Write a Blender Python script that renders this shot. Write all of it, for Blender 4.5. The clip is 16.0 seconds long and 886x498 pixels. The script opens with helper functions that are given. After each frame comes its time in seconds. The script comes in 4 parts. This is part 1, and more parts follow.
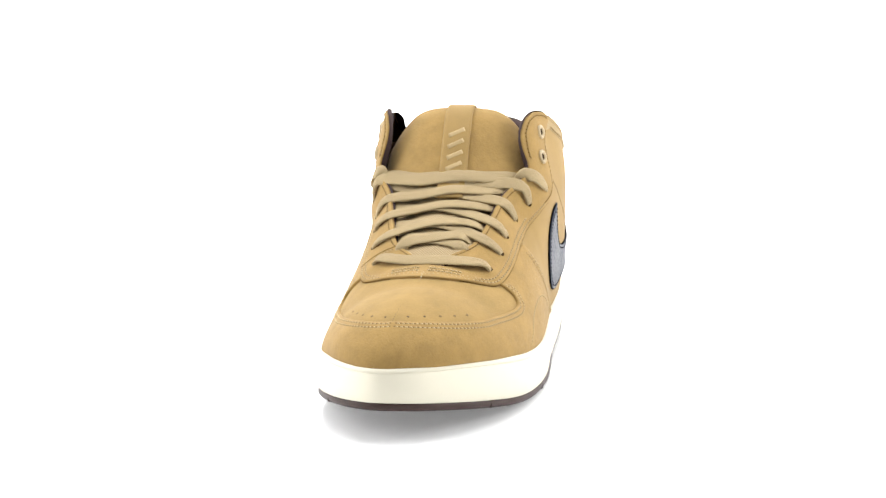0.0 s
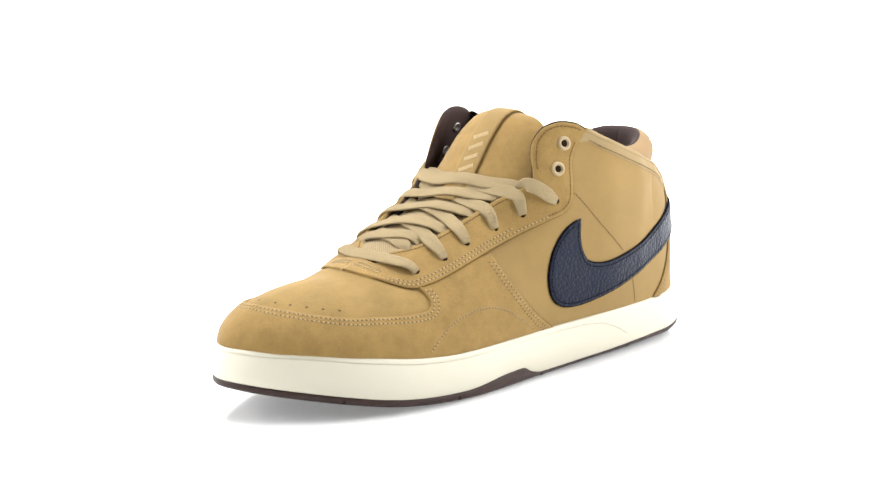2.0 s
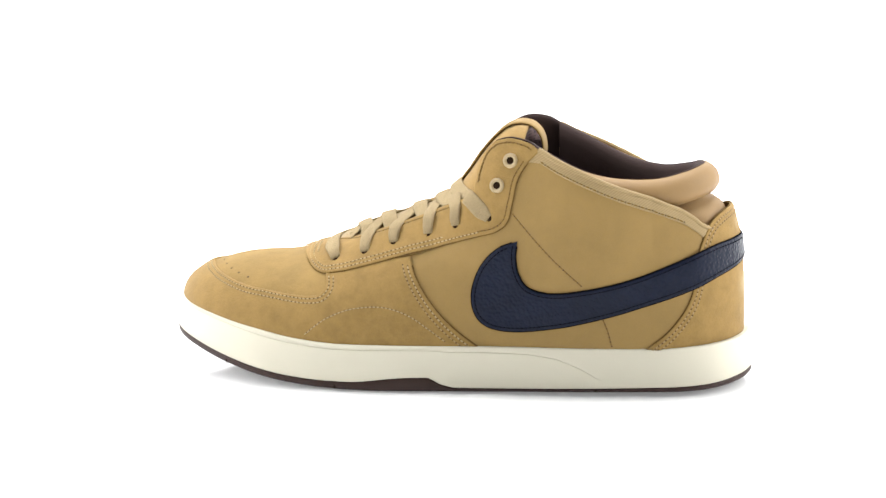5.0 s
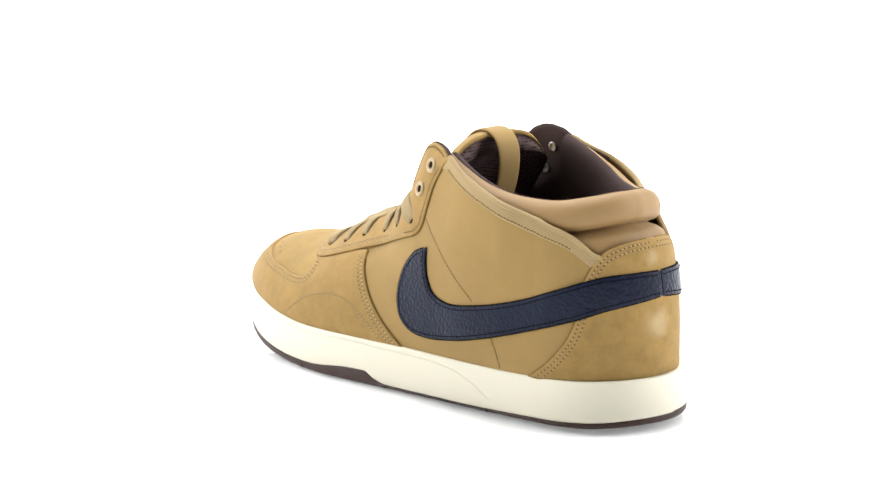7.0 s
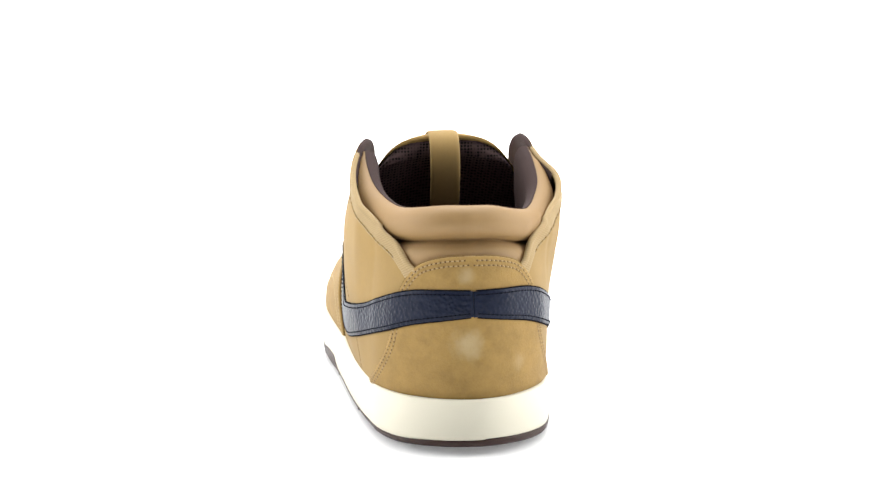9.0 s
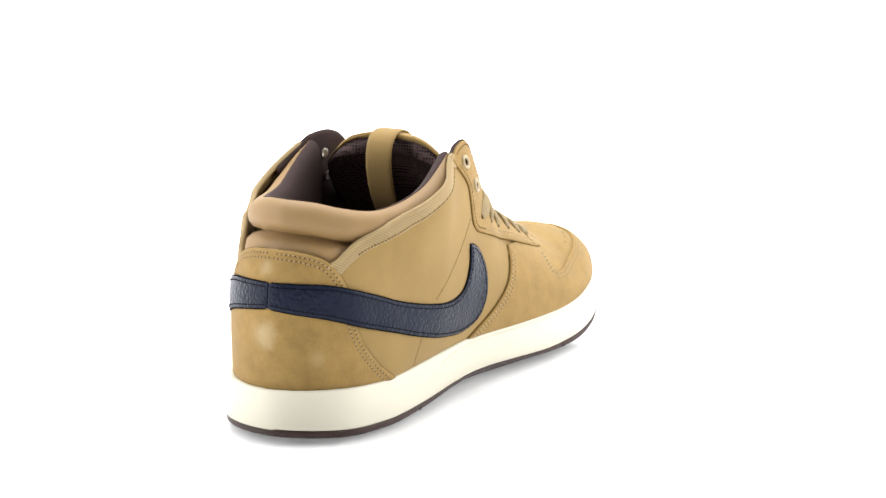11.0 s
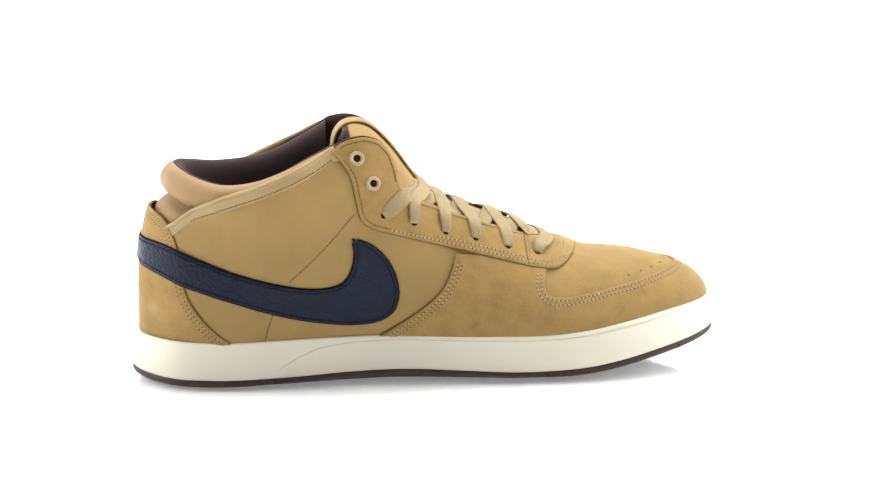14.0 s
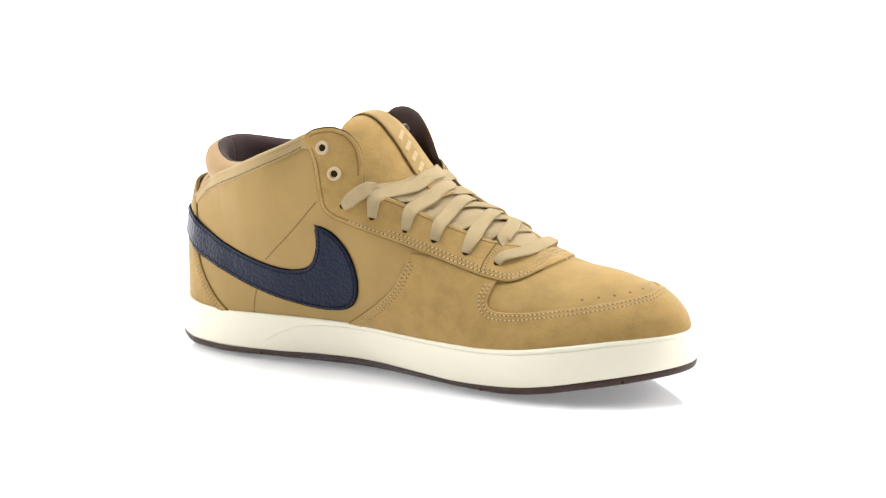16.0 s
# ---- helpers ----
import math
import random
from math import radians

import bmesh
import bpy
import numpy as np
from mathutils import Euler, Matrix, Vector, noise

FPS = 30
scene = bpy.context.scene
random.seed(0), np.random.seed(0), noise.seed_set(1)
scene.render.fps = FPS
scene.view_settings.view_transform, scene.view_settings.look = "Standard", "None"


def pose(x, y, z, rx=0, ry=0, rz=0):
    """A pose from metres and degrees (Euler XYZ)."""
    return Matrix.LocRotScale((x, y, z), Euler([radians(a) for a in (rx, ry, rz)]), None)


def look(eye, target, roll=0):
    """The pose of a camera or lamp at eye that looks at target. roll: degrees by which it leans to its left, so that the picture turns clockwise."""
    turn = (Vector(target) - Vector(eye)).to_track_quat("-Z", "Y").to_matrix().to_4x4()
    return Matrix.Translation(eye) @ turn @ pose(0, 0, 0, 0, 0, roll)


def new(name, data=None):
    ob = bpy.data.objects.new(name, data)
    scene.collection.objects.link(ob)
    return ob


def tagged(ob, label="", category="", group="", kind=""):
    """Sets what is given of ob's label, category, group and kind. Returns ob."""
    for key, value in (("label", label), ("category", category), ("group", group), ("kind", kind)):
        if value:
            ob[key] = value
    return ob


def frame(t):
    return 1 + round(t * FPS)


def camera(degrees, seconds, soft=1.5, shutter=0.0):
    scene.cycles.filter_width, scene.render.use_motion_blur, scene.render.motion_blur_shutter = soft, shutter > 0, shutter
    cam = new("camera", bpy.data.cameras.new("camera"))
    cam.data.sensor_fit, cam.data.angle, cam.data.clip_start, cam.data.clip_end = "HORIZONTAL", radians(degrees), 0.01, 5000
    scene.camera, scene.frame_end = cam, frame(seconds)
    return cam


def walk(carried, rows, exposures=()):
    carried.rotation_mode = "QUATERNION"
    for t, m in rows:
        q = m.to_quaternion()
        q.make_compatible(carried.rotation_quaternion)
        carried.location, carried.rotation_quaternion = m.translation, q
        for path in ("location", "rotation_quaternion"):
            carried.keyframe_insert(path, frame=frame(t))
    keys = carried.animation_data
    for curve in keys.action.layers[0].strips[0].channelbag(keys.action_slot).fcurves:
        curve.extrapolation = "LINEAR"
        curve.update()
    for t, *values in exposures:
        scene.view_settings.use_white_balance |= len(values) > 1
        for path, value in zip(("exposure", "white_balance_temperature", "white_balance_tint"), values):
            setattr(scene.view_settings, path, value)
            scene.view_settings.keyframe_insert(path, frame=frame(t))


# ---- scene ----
from mathutils.geometry import delaunay_2d_cdt

MM = 0.001
# The camera stands still on a tripod, a little over one metre from the turntable's axis.
cam = camera(23.02, 16.0, soft=1.4)
EYE = Vector((0.0, -1.0956, 0.2964))
AIM = Vector((0.0009 * math.cos(radians(12.12)), math.cos(radians(12.12)), -math.sin(radians(12.12))))
walk(cam, [(0.0, look(EYE, EYE + AIM, -0.69)), (16.0, look(EYE, EYE + AIM, -0.69))])

# ---- light: a white photo table under softboxes ----
def softbox_lamp(name, eye, target, width, depth, watts, colour=(1, 1, 1)):
    data = bpy.data.lights.new(name, "AREA")
    data.shape, data.size, data.size_y, data.energy, data.color = "RECTANGLE", width, depth, watts, colour
    ob = new(name, data)
    ob.matrix_world = look(eye, target)
    return ob


world = bpy.data.worlds.new("studio")
world.use_nodes = True
world.node_tree.nodes["Background"].inputs[0].default_value = (1.0, 0.99, 0.97, 1)
world.node_tree.nodes["Background"].inputs[1].default_value = 0.15
scene.world = world
scene.view_settings.exposure = 0.0
softbox_lamp("top_softbox_lamp", (0.0, 0.42, 1.6), (0, 0.05, 0), 1.6, 1.2, 56)
softbox_lamp("left_softbox_lamp", (-1.5, -0.02, 0.8), (0, 0, 0.1), 1.2, 1.2, 33)
softbox_lamp("right_softbox_lamp", (1.5, -0.02, 0.8), (0, 0, 0.1), 1.2, 1.2, 35)
# very weak fill added on the camera side, where no source is known
softbox_lamp("front_fill_lamp", (0.3, -1.6, 1.3), (0, 0, 0.1), 1.0, 0.7, 0.6)

# ---- materials ----
def material(name, colour, rough=0.6, metal=0.0, vary=0.12, grain=900.0, bump=0.15, blotch=35.0, spec=0.5, sheen=0.0, coat=0.0, stretch=(1, 1, 1), depth=0.0004):
    """A surface with fine grain and larger blotches of lighter and darker colour."""
    m = bpy.data.materials.new(name)
    m.use_nodes = True
    nt = m.node_tree
    n, l = nt.nodes, nt.links
    b = n["Principled BSDF"]
    b.inputs["Metallic"].default_value = metal
    b.inputs["Specular IOR Level"].default_value = spec
    b.inputs["Sheen Weight"].default_value = sheen
    b.inputs["Sheen Roughness"].default_value = 0.5
    b.inputs["Coat Weight"].default_value = coat
    co = n.new("ShaderNodeTexCoord")
    mp = n.new("ShaderNodeMapping")
    mp.inputs["Scale"].default_value = stretch
    l.new(co.outputs["Object"], mp.inputs["Vector"])
    fine, wide = n.new("ShaderNodeTexNoise"), n.new("ShaderNodeTexNoise")
    for t, s, d in ((fine, grain, 4.0), (wide, blotch, 8.0)):
        t.inputs["Scale"].default_value, t.inputs["Detail"].default_value = s, d
        l.new(mp.outputs[0], t.inputs["Vector"])
    wide.inputs["Roughness"].default_value = 0.66
    add = n.new("ShaderNodeMath")
    add.operation = "MULTIPLY_ADD"
    l.new(wide.outputs["Fac"], add.inputs[0])
    add.inputs[1].default_value = 0.7
    sc = n.new("ShaderNodeMath")
    sc.operation = "MULTIPLY"
    l.new(fine.outputs["Fac"], sc.inputs[0])
    sc.inputs[1].default_value = 0.15
    l.new(sc.outputs[0], add.inputs[2])
    ramp = n.new("ShaderNodeValToRGB")
    ramp.color_ramp.elements[0].position, ramp.color_ramp.elements[1].position = 0.3, 0.7
    ramp.color_ramp.elements[0].color = (*[c * (1 - vary) for c in colour], 1)
    ramp.color_ramp.elements[1].color = (*[min(1, c * (1 + vary)) for c in colour], 1)
    l.new(add.outputs[0], ramp.inputs[0])
    l.new(ramp.outputs[0], b.inputs["Base Color"])
    rr = n.new("ShaderNodeMapRange")
    rr.inputs["To Min"].default_value, rr.inputs["To Max"].default_value = max(0, rough - 0.08), min(1, rough + 0.08)
    l.new(wide.outputs["Fac"], rr.inputs["Value"])
    l.new(rr.outputs[0], b.inputs["Roughness"])
    bp = n.new("ShaderNodeBump")
    bp.inputs["Strength"].default_value, bp.inputs["Distance"].default_value = bump, depth
    l.new(fine.outputs["Fac"], bp.inputs["Height"])
    l.new(bp.outputs[0], b.inputs["Normal"])
    return m


def woven(name, colour, dark, pitch, rough=0.8, angle=0.0, axes="xz", bump=0.5, twill=False):
    """Cloth: two crossing waves, as wide as its threads."""
    m = material(name, colour, rough, vary=0.1, bump=0.0)
    nt = m.node_tree
    n, l = nt.nodes, nt.links
    b = n["Principled BSDF"]
    co = n.new("ShaderNodeTexCoord")
    waves = []
    for k, a in enumerate((angle, angle + 90)):
        mp = n.new("ShaderNodeMapping")
        mp.inputs["Rotation"].default_value = {"xz": (0, radians(a), 0), "xy": (0, 0, radians(a)), "yz": (radians(a), 0, radians(90))}[axes]
        l.new(co.outputs["Object"], mp.inputs["Vector"])
        w = n.new("ShaderNodeTexWave")
        w.inputs["Scale"].default_value = 0.314 / pitch
        w.inputs["Distortion"].default_value = 0.4
        w.bands_direction = "X"
        l.new(mp.outputs[0], w.inputs["Vector"])
        waves.append(w)
    mx = n.new("ShaderNodeMath")
    mx.operation = "MULTIPLY"
    l.new(waves[0].outputs["Fac"], mx.inputs[0])
    if twill:
        mx.inputs[1].default_value = 1.0
    else:
        l.new(waves[1].outputs["Fac"], mx.inputs[1])
    ramp = n.new("ShaderNodeValToRGB")
    ramp.color_ramp.elements[0].color, ramp.color_ramp.elements[1].color = (*dark, 1), (*colour, 1)
    ramp.color_ramp.elements[1].position = 0.6
    l.new(mx.outputs[0], ramp.inputs[0])
    l.new(ramp.outputs[0], b.inputs["Base Color"])
    bp = n.new("ShaderNodeBump")
    bp.inputs["Strength"].default_value, bp.inputs["Distance"].default_value = bump, 0.0004
    l.new(mx.outputs[0], bp.inputs["Height"])
    l.new(bp.outputs[0], b.inputs["Normal"])
    return m


def leather_grain(m, size, depth):
    """Pebbled grain over a material."""
    n, l = m.node_tree.nodes, m.node_tree.links
    b = n["Principled BSDF"]
    co = n.new("ShaderNodeTexCoord")
    v = n.new("ShaderNodeTexVoronoi")
    v.feature = "SMOOTH_F1"
    v.inputs["Scale"].default_value = 1.0 / size
    l.new(co.outputs["Object"], v.inputs["Vector"])
    bp = n.new("ShaderNodeBump")
    bp.invert = True
    bp.inputs["Strength"].default_value, bp.inputs["Distance"].default_value = 1.0, depth
    l.new(v.outputs["Distance"], bp.inputs["Height"])
    l.new(bp.outputs[0], b.inputs["Normal"])
    return m


SUEDE = material("tan_suede", (0.280, 0.178, 0.060), 0.9, vary=0.19, grain=1100, bump=0.5, blotch=110, spec=0.15, sheen=0.08)
NUBUCK = material("tan_nubuck", (0.266, 0.173, 0.060), 0.75, vary=0.13, grain=1500, bump=0.05, blotch=28, spec=0.2, sheen=0.05)
PADDING = material("tan_padding_leather", (0.240, 0.147, 0.058), 0.6, vary=0.05, grain=700, bump=0.1, blotch=40, spec=0.35)
NAVY = leather_grain(material("navy_leather", (0.0042, 0.0078, 0.022), 0.38, vary=0.2, grain=600, bump=0.1, blotch=60, spec=0.15), 0.0015, 0.0004)
NAVY_EDGE = material("navy_cut_edge", (0.004, 0.004, 0.006), 0.9, vary=0.1, spec=0.03)
CREAM = material("cream_rubber", (0.62, 0.588, 0.475), 0.5, vary=0.025, grain=1500, bump=0.04, blotch=18, spec=0.3)
GUM = material("dark_brown_rubber", (0.036, 0.017, 0.013), 0.5, vary=0.15, grain=900, bump=0.1, blotch=40, spec=0.3)
LINING = material("dark_brown_lining", (0.042, 0.026, 0.024), 0.85, vary=0.12, grain=1600, bump=0.3, blotch=60, spec=0.2)
MESH = material("dark_brown_mesh", (0.085, 0.054, 0.050), 0.8, vary=0.1, spec=0.2)
_n, _l = MESH.node_tree.nodes, MESH.node_tree.links
_v = _n.new("ShaderNodeTexVoronoi")
_v.inputs["Scale"].default_value, _v.inputs["Randomness"].default_value = 640, 0.15
_l.new(_n["Texture Coordinate"].outputs["Object"], _v.inputs["Vector"])
_r = _n.new("ShaderNodeValToRGB")
_r.color_ramp.elements[0].position, _r.color_ramp.elements[1].position = 0.22, 0.5
_r.color_ramp.elements[0].color, _r.color_ramp.elements[1].color = (0.010, 0.006, 0.006, 1), (0.10, 0.064, 0.062, 1)
_l.new(_v.outputs["Distance"], _r.inputs[0])
_l.new(_r.outputs[0], _n["Principled BSDF"].inputs["Base Color"])
LACE = material("sand_lace_cloth", (0.335, 0.256, 0.140), 0.85, vary=0.13, grain=1700, bump=1.0, blotch=160, spec=0.15, depth=0.0007, stretch=(1.0, 0.12, 1.0))
_n, _l = LACE.node_tree.nodes, LACE.node_tree.links
_c = _n.new("ShaderNodeTexCoord")
_bands = []
for _size, _turn in ((0.7, 35.0), (0.7, -35.0)):
    _m = _n.new("ShaderNodeMapping")
    _m.inputs["Rotation"].default_value = (0, 0, radians(_turn))
    _l.new(_c.outputs["UV"], _m.inputs["Vector"])
    _w = _n.new("ShaderNodeTexWave")
    _w.inputs["Scale"].default_value, _w.inputs["Distortion"].default_value = 0.314 / _size, 0.6
    _l.new(_m.outputs[0], _w.inputs["Vector"])
    _bands.append(_w)
_k = _n.new("ShaderNodeMath")
_k.operation = "MAXIMUM"
_l.new(_bands[0].outputs["Fac"], _k.inputs[0])
_l.new(_bands[1].outputs["Fac"], _k.inputs[1])
_h = _n.new("ShaderNodeBump")
_h.inputs["Strength"].default_value, _h.inputs["Distance"].default_value = 0.7, 0.0004
_l.new(_k.outputs[0], _h.inputs["Height"])
_l.new(_h.outputs[0], _n["Principled BSDF"].inputs["Normal"])
_g = _n.new("ShaderNodeMapRange")
_g.inputs["To Min"].default_value, _g.inputs["To Max"].default_value = 0.72, 1.06
_l.new(_k.outputs[0], _g.inputs["Value"])
_x = _n.new("ShaderNodeVectorMath")
_x.operation = "SCALE"
_l.new(_n["Principled BSDF"].inputs["Base Color"].links[0].from_socket, _x.inputs[0])
_l.new(_g.outputs[0], _x.inputs["Scale"])
_l.new(_x.outputs[0], _n["Principled BSDF"].inputs["Base Color"])
BINDING = woven("sand_binding_tape", (0.30, 0.214, 0.098), (0.245, 0.172, 0.076), 0.0011, angle=55, bump=0.2, twill=True)
VAMP_MESH = woven("sand_spacer_mesh", (0.40, 0.305, 0.165), (0.24, 0.17, 0.08), 0.0010, angle=45, axes="xy", bump=0.8)
# raw suede edge, darkened further to paint in the shade of the seam gap
EDGE = material("dark_suede_edge_and_shade", (0.13, 0.082, 0.03), 0.95, vary=0.2, spec=0.05)
PIT = material("brown_needle_hole", (0.075, 0.045, 0.017), 0.9, vary=0.1)
THREAD = material("sand_thread", (0.37, 0.275, 0.13), 0.7, vary=0.1, grain=3000)
THREAD_TAN = material("tan_thread", (0.31, 0.21, 0.09), 0.7, vary=0.1, grain=3000)
THREAD_DARK = material("dark_tan_thread", (0.17, 0.105, 0.036), 0.85, vary=0.1, grain=3000, spec=0.1)
THREAD_NAVY = material("black_thread", (0.005, 0.006, 0.011), 0.85, vary=0.1, grain=3000, spec=0.05)
RING = material("sand_enamel_eyelet", (0.33, 0.25, 0.13), 0.4, vary=0.05, spec=0.5)
STEEL = material("steel_eyelet", (0.38, 0.36, 0.33), 0.4, metal=1.0, vary=0.05)
HOLE = material("dark_hole", (0.02, 0.011, 0.006), 0.95, vary=0.1, spec=0.05)
SPECK = material("pale_tan_thread", (0.33, 0.237, 0.103), 0.7, vary=0.05)
TOE_SUEDE = material("brushed_tan_suede", (0.272, 0.178, 0.063), 0.9, vary=0.2, grain=1000, bump=0.35, blotch=60, spec=0.15, sheen=0.06)
SUEDE_WORN = SUEDE.copy()
SUEDE_WORN.name = "worn_tan_suede"


def worn_patch(m, centre, radius, colour, amount):
    """A pale rubbed patch with a soft edge, at one place on a thing."""
    n, l = m.node_tree.nodes, m.node_tree.links
    b = n["Principled BSDF"]
    co = n.new("ShaderNodeTexCoord")
    d = n.new("ShaderNodeVectorMath")
    d.operation = "DISTANCE"
    l.new(co.outputs["Object"], d.inputs[0])
    d.inputs[1].default_value = centre
    no = n.new("ShaderNodeTexNoise")
    no.inputs["Scale"].default_value = 180
    ad = n.new("ShaderNodeMath")
    ad.operation = "MULTIPLY_ADD"
    l.new(co.outputs["Object"], no.inputs["Vector"])
    l.new(no.outputs["Fac"], ad.inputs[0])
    ad.inputs[1].default_value = radius * 0.9
    l.new(d.outputs["Value"], ad.inputs[2])
    mr = n.new("ShaderNodeMapRange")
    mr.interpolation_type = "SMOOTHSTEP"
    mr.inputs["From Min"].default_value, mr.inputs["From Max"].default_value = radius * 0.5, radius * 1.6
    mr.inputs["To Min"].default_value, mr.inputs["To Max"].default_value = amount, 0.0
    l.new(ad.outputs[0], mr.inputs["Value"])
    mix = n.new("ShaderNodeMix")
    mix.data_type = "RGBA"
    l.new(mr.outputs[0], mix.inputs["Factor"])
    l.new(b.inputs["Base Color"].links[0].from_socket, mix.inputs[6])
    mix.inputs[7].default_value = (*colour, 1)
    l.new(mix.outputs[2], b.inputs["Base Color"])


worn_patch(SUEDE_WORN, (-0.156, 0.006, 0.050), 0.009, (0.40, 0.31, 0.17), 0.75)
worn_patch(SUEDE_WORN, (-0.149, 0.006, 0.081), 0.005, (0.40, 0.31, 0.17), 0.6)
worn_patch(SUEDE_WORN, (-0.150, -0.020, 0.040), 0.006, (0.37, 0.27, 0.13), 0.5)
TABLE = material("glowing_white_acrylic", (0.91, 0.91, 0.91), 0.06, vary=0.004, grain=200, bump=0.0, blotch=4, spec=0.75)
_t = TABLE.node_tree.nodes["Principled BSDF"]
# faint glow added to lift the shadow under the shoe; no lamp below
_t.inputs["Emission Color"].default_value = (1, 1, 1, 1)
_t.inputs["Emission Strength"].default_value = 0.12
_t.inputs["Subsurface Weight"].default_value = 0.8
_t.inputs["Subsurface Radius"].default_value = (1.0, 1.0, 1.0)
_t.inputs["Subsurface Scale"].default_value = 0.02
# emission stands in for the light falling on a white sweep
GLOW = bpy.data.materials.new("glowing_white_cloth")
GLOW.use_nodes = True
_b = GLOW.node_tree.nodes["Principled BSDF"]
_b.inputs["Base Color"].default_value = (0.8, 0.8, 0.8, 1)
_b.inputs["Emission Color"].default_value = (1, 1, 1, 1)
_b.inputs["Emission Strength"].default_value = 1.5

# ---- shape tools ----
def pchip(pts):
    """A smooth curve through (x, y) pairs that never overshoots."""
    xs, ys = np.array([p[0] for p in pts], float), np.array([p[1] for p in pts], float)
    h = np.diff(xs)
    d = np.diff(ys) / h
    m = np.zeros(len(xs))
    m[0], m[-1] = d[0], d[-1]
    for i in range(1, len(xs) - 1):
        if d[i - 1] * d[i] > 0:
            a, b = 2 * h[i] + h[i - 1], h[i] + 2 * h[i - 1]
            m[i] = (a + b) / (a / d[i - 1] + b / d[i])

    def f(x):
        x = np.clip(np.asarray(x, float), xs[0], xs[-1])
        i = np.clip(np.searchsorted(xs, x) - 1, 0, len(h) - 1)
        t = (x - xs[i]) / h[i]
        return (1 + 2 * t) * (1 - t) ** 2 * ys[i] + t * (1 - t) ** 2 * h[i] * m[i] + t * t * (3 - 2 * t) * ys[i + 1] + t * t * (t - 1) * h[i] * m[i + 1]
    return f


def smooth(pts, n=400):
    """A Catmull-Rom curve through points, resampled to n even steps, and the length along it."""
    P = np.array(pts, float)
    P = np.vstack([2 * P[0] - P[1], P, 2 * P[-1] - P[-2]])
    out = []
    for i in range(1, len(P) - 2):
        p0, p1, p2, p3 = P[i - 1:i + 3]
        t0 = 0
        t1 = t0 + np.linalg.norm(p1 - p0) ** .5
        t2 = t1 + np.linalg.norm(p2 - p1) ** .5
        t3 = t2 + np.linalg.norm(p3 - p2) ** .5
        t = np.linspace(t1, t2, 24, endpoint=False)[:, None]
        a1 = (t1 - t) / (t1 - t0) * p0 + (t - t0) / (t1 - t0) * p1
        a2 = (t2 - t) / (t2 - t1) * p1 + (t - t1) / (t2 - t1) * p2
        a3 = (t3 - t) / (t3 - t2) * p2 + (t - t2) / (t3 - t2) * p3
        b1 = (t2 - t) / (t2 - t0) * a1 + (t - t0) / (t2 - t0) * a2
        b2 = (t3 - t) / (t3 - t1) * a2 + (t - t1) / (t3 - t1) * a3
        out.append((t2 - t) / (t2 - t1) * b1 + (t - t1) / (t2 - t1) * b2)
    out = np.vstack(out + [P[-2:-1]])
    s = np.concatenate([[0], np.cumsum(np.linalg.norm(np.diff(out, axis=0), axis=1))])
    q = np.linspace(0, s[-1], n)
    return np.stack([np.interp(q, s, out[:, k]) for k in range(out.shape[1])], 1), q


def mesh_object(name, verts, faces, mat, parent=None, label="", flat=False):
    """One mesh object from points in millimetres."""
    me = bpy.data.meshes.new(name)
    me.from_pydata([tuple(float(c) * MM for c in v) for v in verts], [], faces)
    for m in (mat if isinstance(mat, (list, tuple)) else [mat]):
        me.materials.append(m)
    bm = bmesh.new()
    bm.from_mesh(me)
    bmesh.ops.remove_doubles(bm, verts=bm.verts, dist=1e-6)
    bmesh.ops.recalc_face_normals(bm, faces=bm.faces)
    for f in bm.faces:
        f.smooth = not flat
    bm.to_mesh(me)
    bm.free()
    ob = new(name, me)
    if parent:
        ob.parent = parent
    return tagged(ob, label)


def grid_faces(rows, cols, base=0, loop=False):
    out = []
    for i in range(rows - 1):
        for j in range(cols if loop else cols - 1):
            k = (j + 1) % cols
            out.append((base + i * cols + j, base + i * cols + k, base + (i + 1) * cols + k, base + (i + 1) * cols + j))
    return out


# ---- the upper's form, in millimetres: x to the toe, y to the outer side, z up ----
HX, TX = -112.0, 80.0
OUTLINE = {
    1: [(-154.3, 3), (-150.3, 18), (-138.8, 32.6), (-124.5, 41.5), (-110, 45.6), (-80, 49), (-50, 50), (-20, 50), (10, 52), (35, 53), (60, 51), (85, 45), (105, 36), (122, 23), (133, 8), (137.8, -7)],
    -1: [(-154.3, 3), (-152.3, -9), (-145.5, -18.8), (-134, -28.5), (-119.5, -34.7), (-110, -37), (-80, -37.3), (-50, -36.2), (-34, -36), (-18, -38), (10, -43.8), (40, -47.8), (65, -48.6), (90, -44.8), (110, -36.8), (125, -27.6), (135, -16.5), (137.8, -7)]}


def half_loop(outline, side, n=400):
    """One side of a closed outline, running on smoothly into the other side at heel and toe."""
    mine, other = outline[side], outline[-side]
    wide, _ = smooth(other[2:0:-1] + mine + other[-2:-4:-1], 2400)
    i, j = (int(np.argmin(np.linalg.norm(wide - np.array(p), axis=1))) for p in (mine[0], mine[-1]))
    cut = np.vstack([[mine[0]], wide[i + 1:j], [mine[-1]]])
    s = np.concatenate([[0], np.cumsum(np.linalg.norm(np.diff(cut, axis=0), axis=1))])
    q = np.linspace(0, s[-1], n)
    return np.stack([np.interp(q, s, cut[:, k]) for k in (0, 1)], 1), q


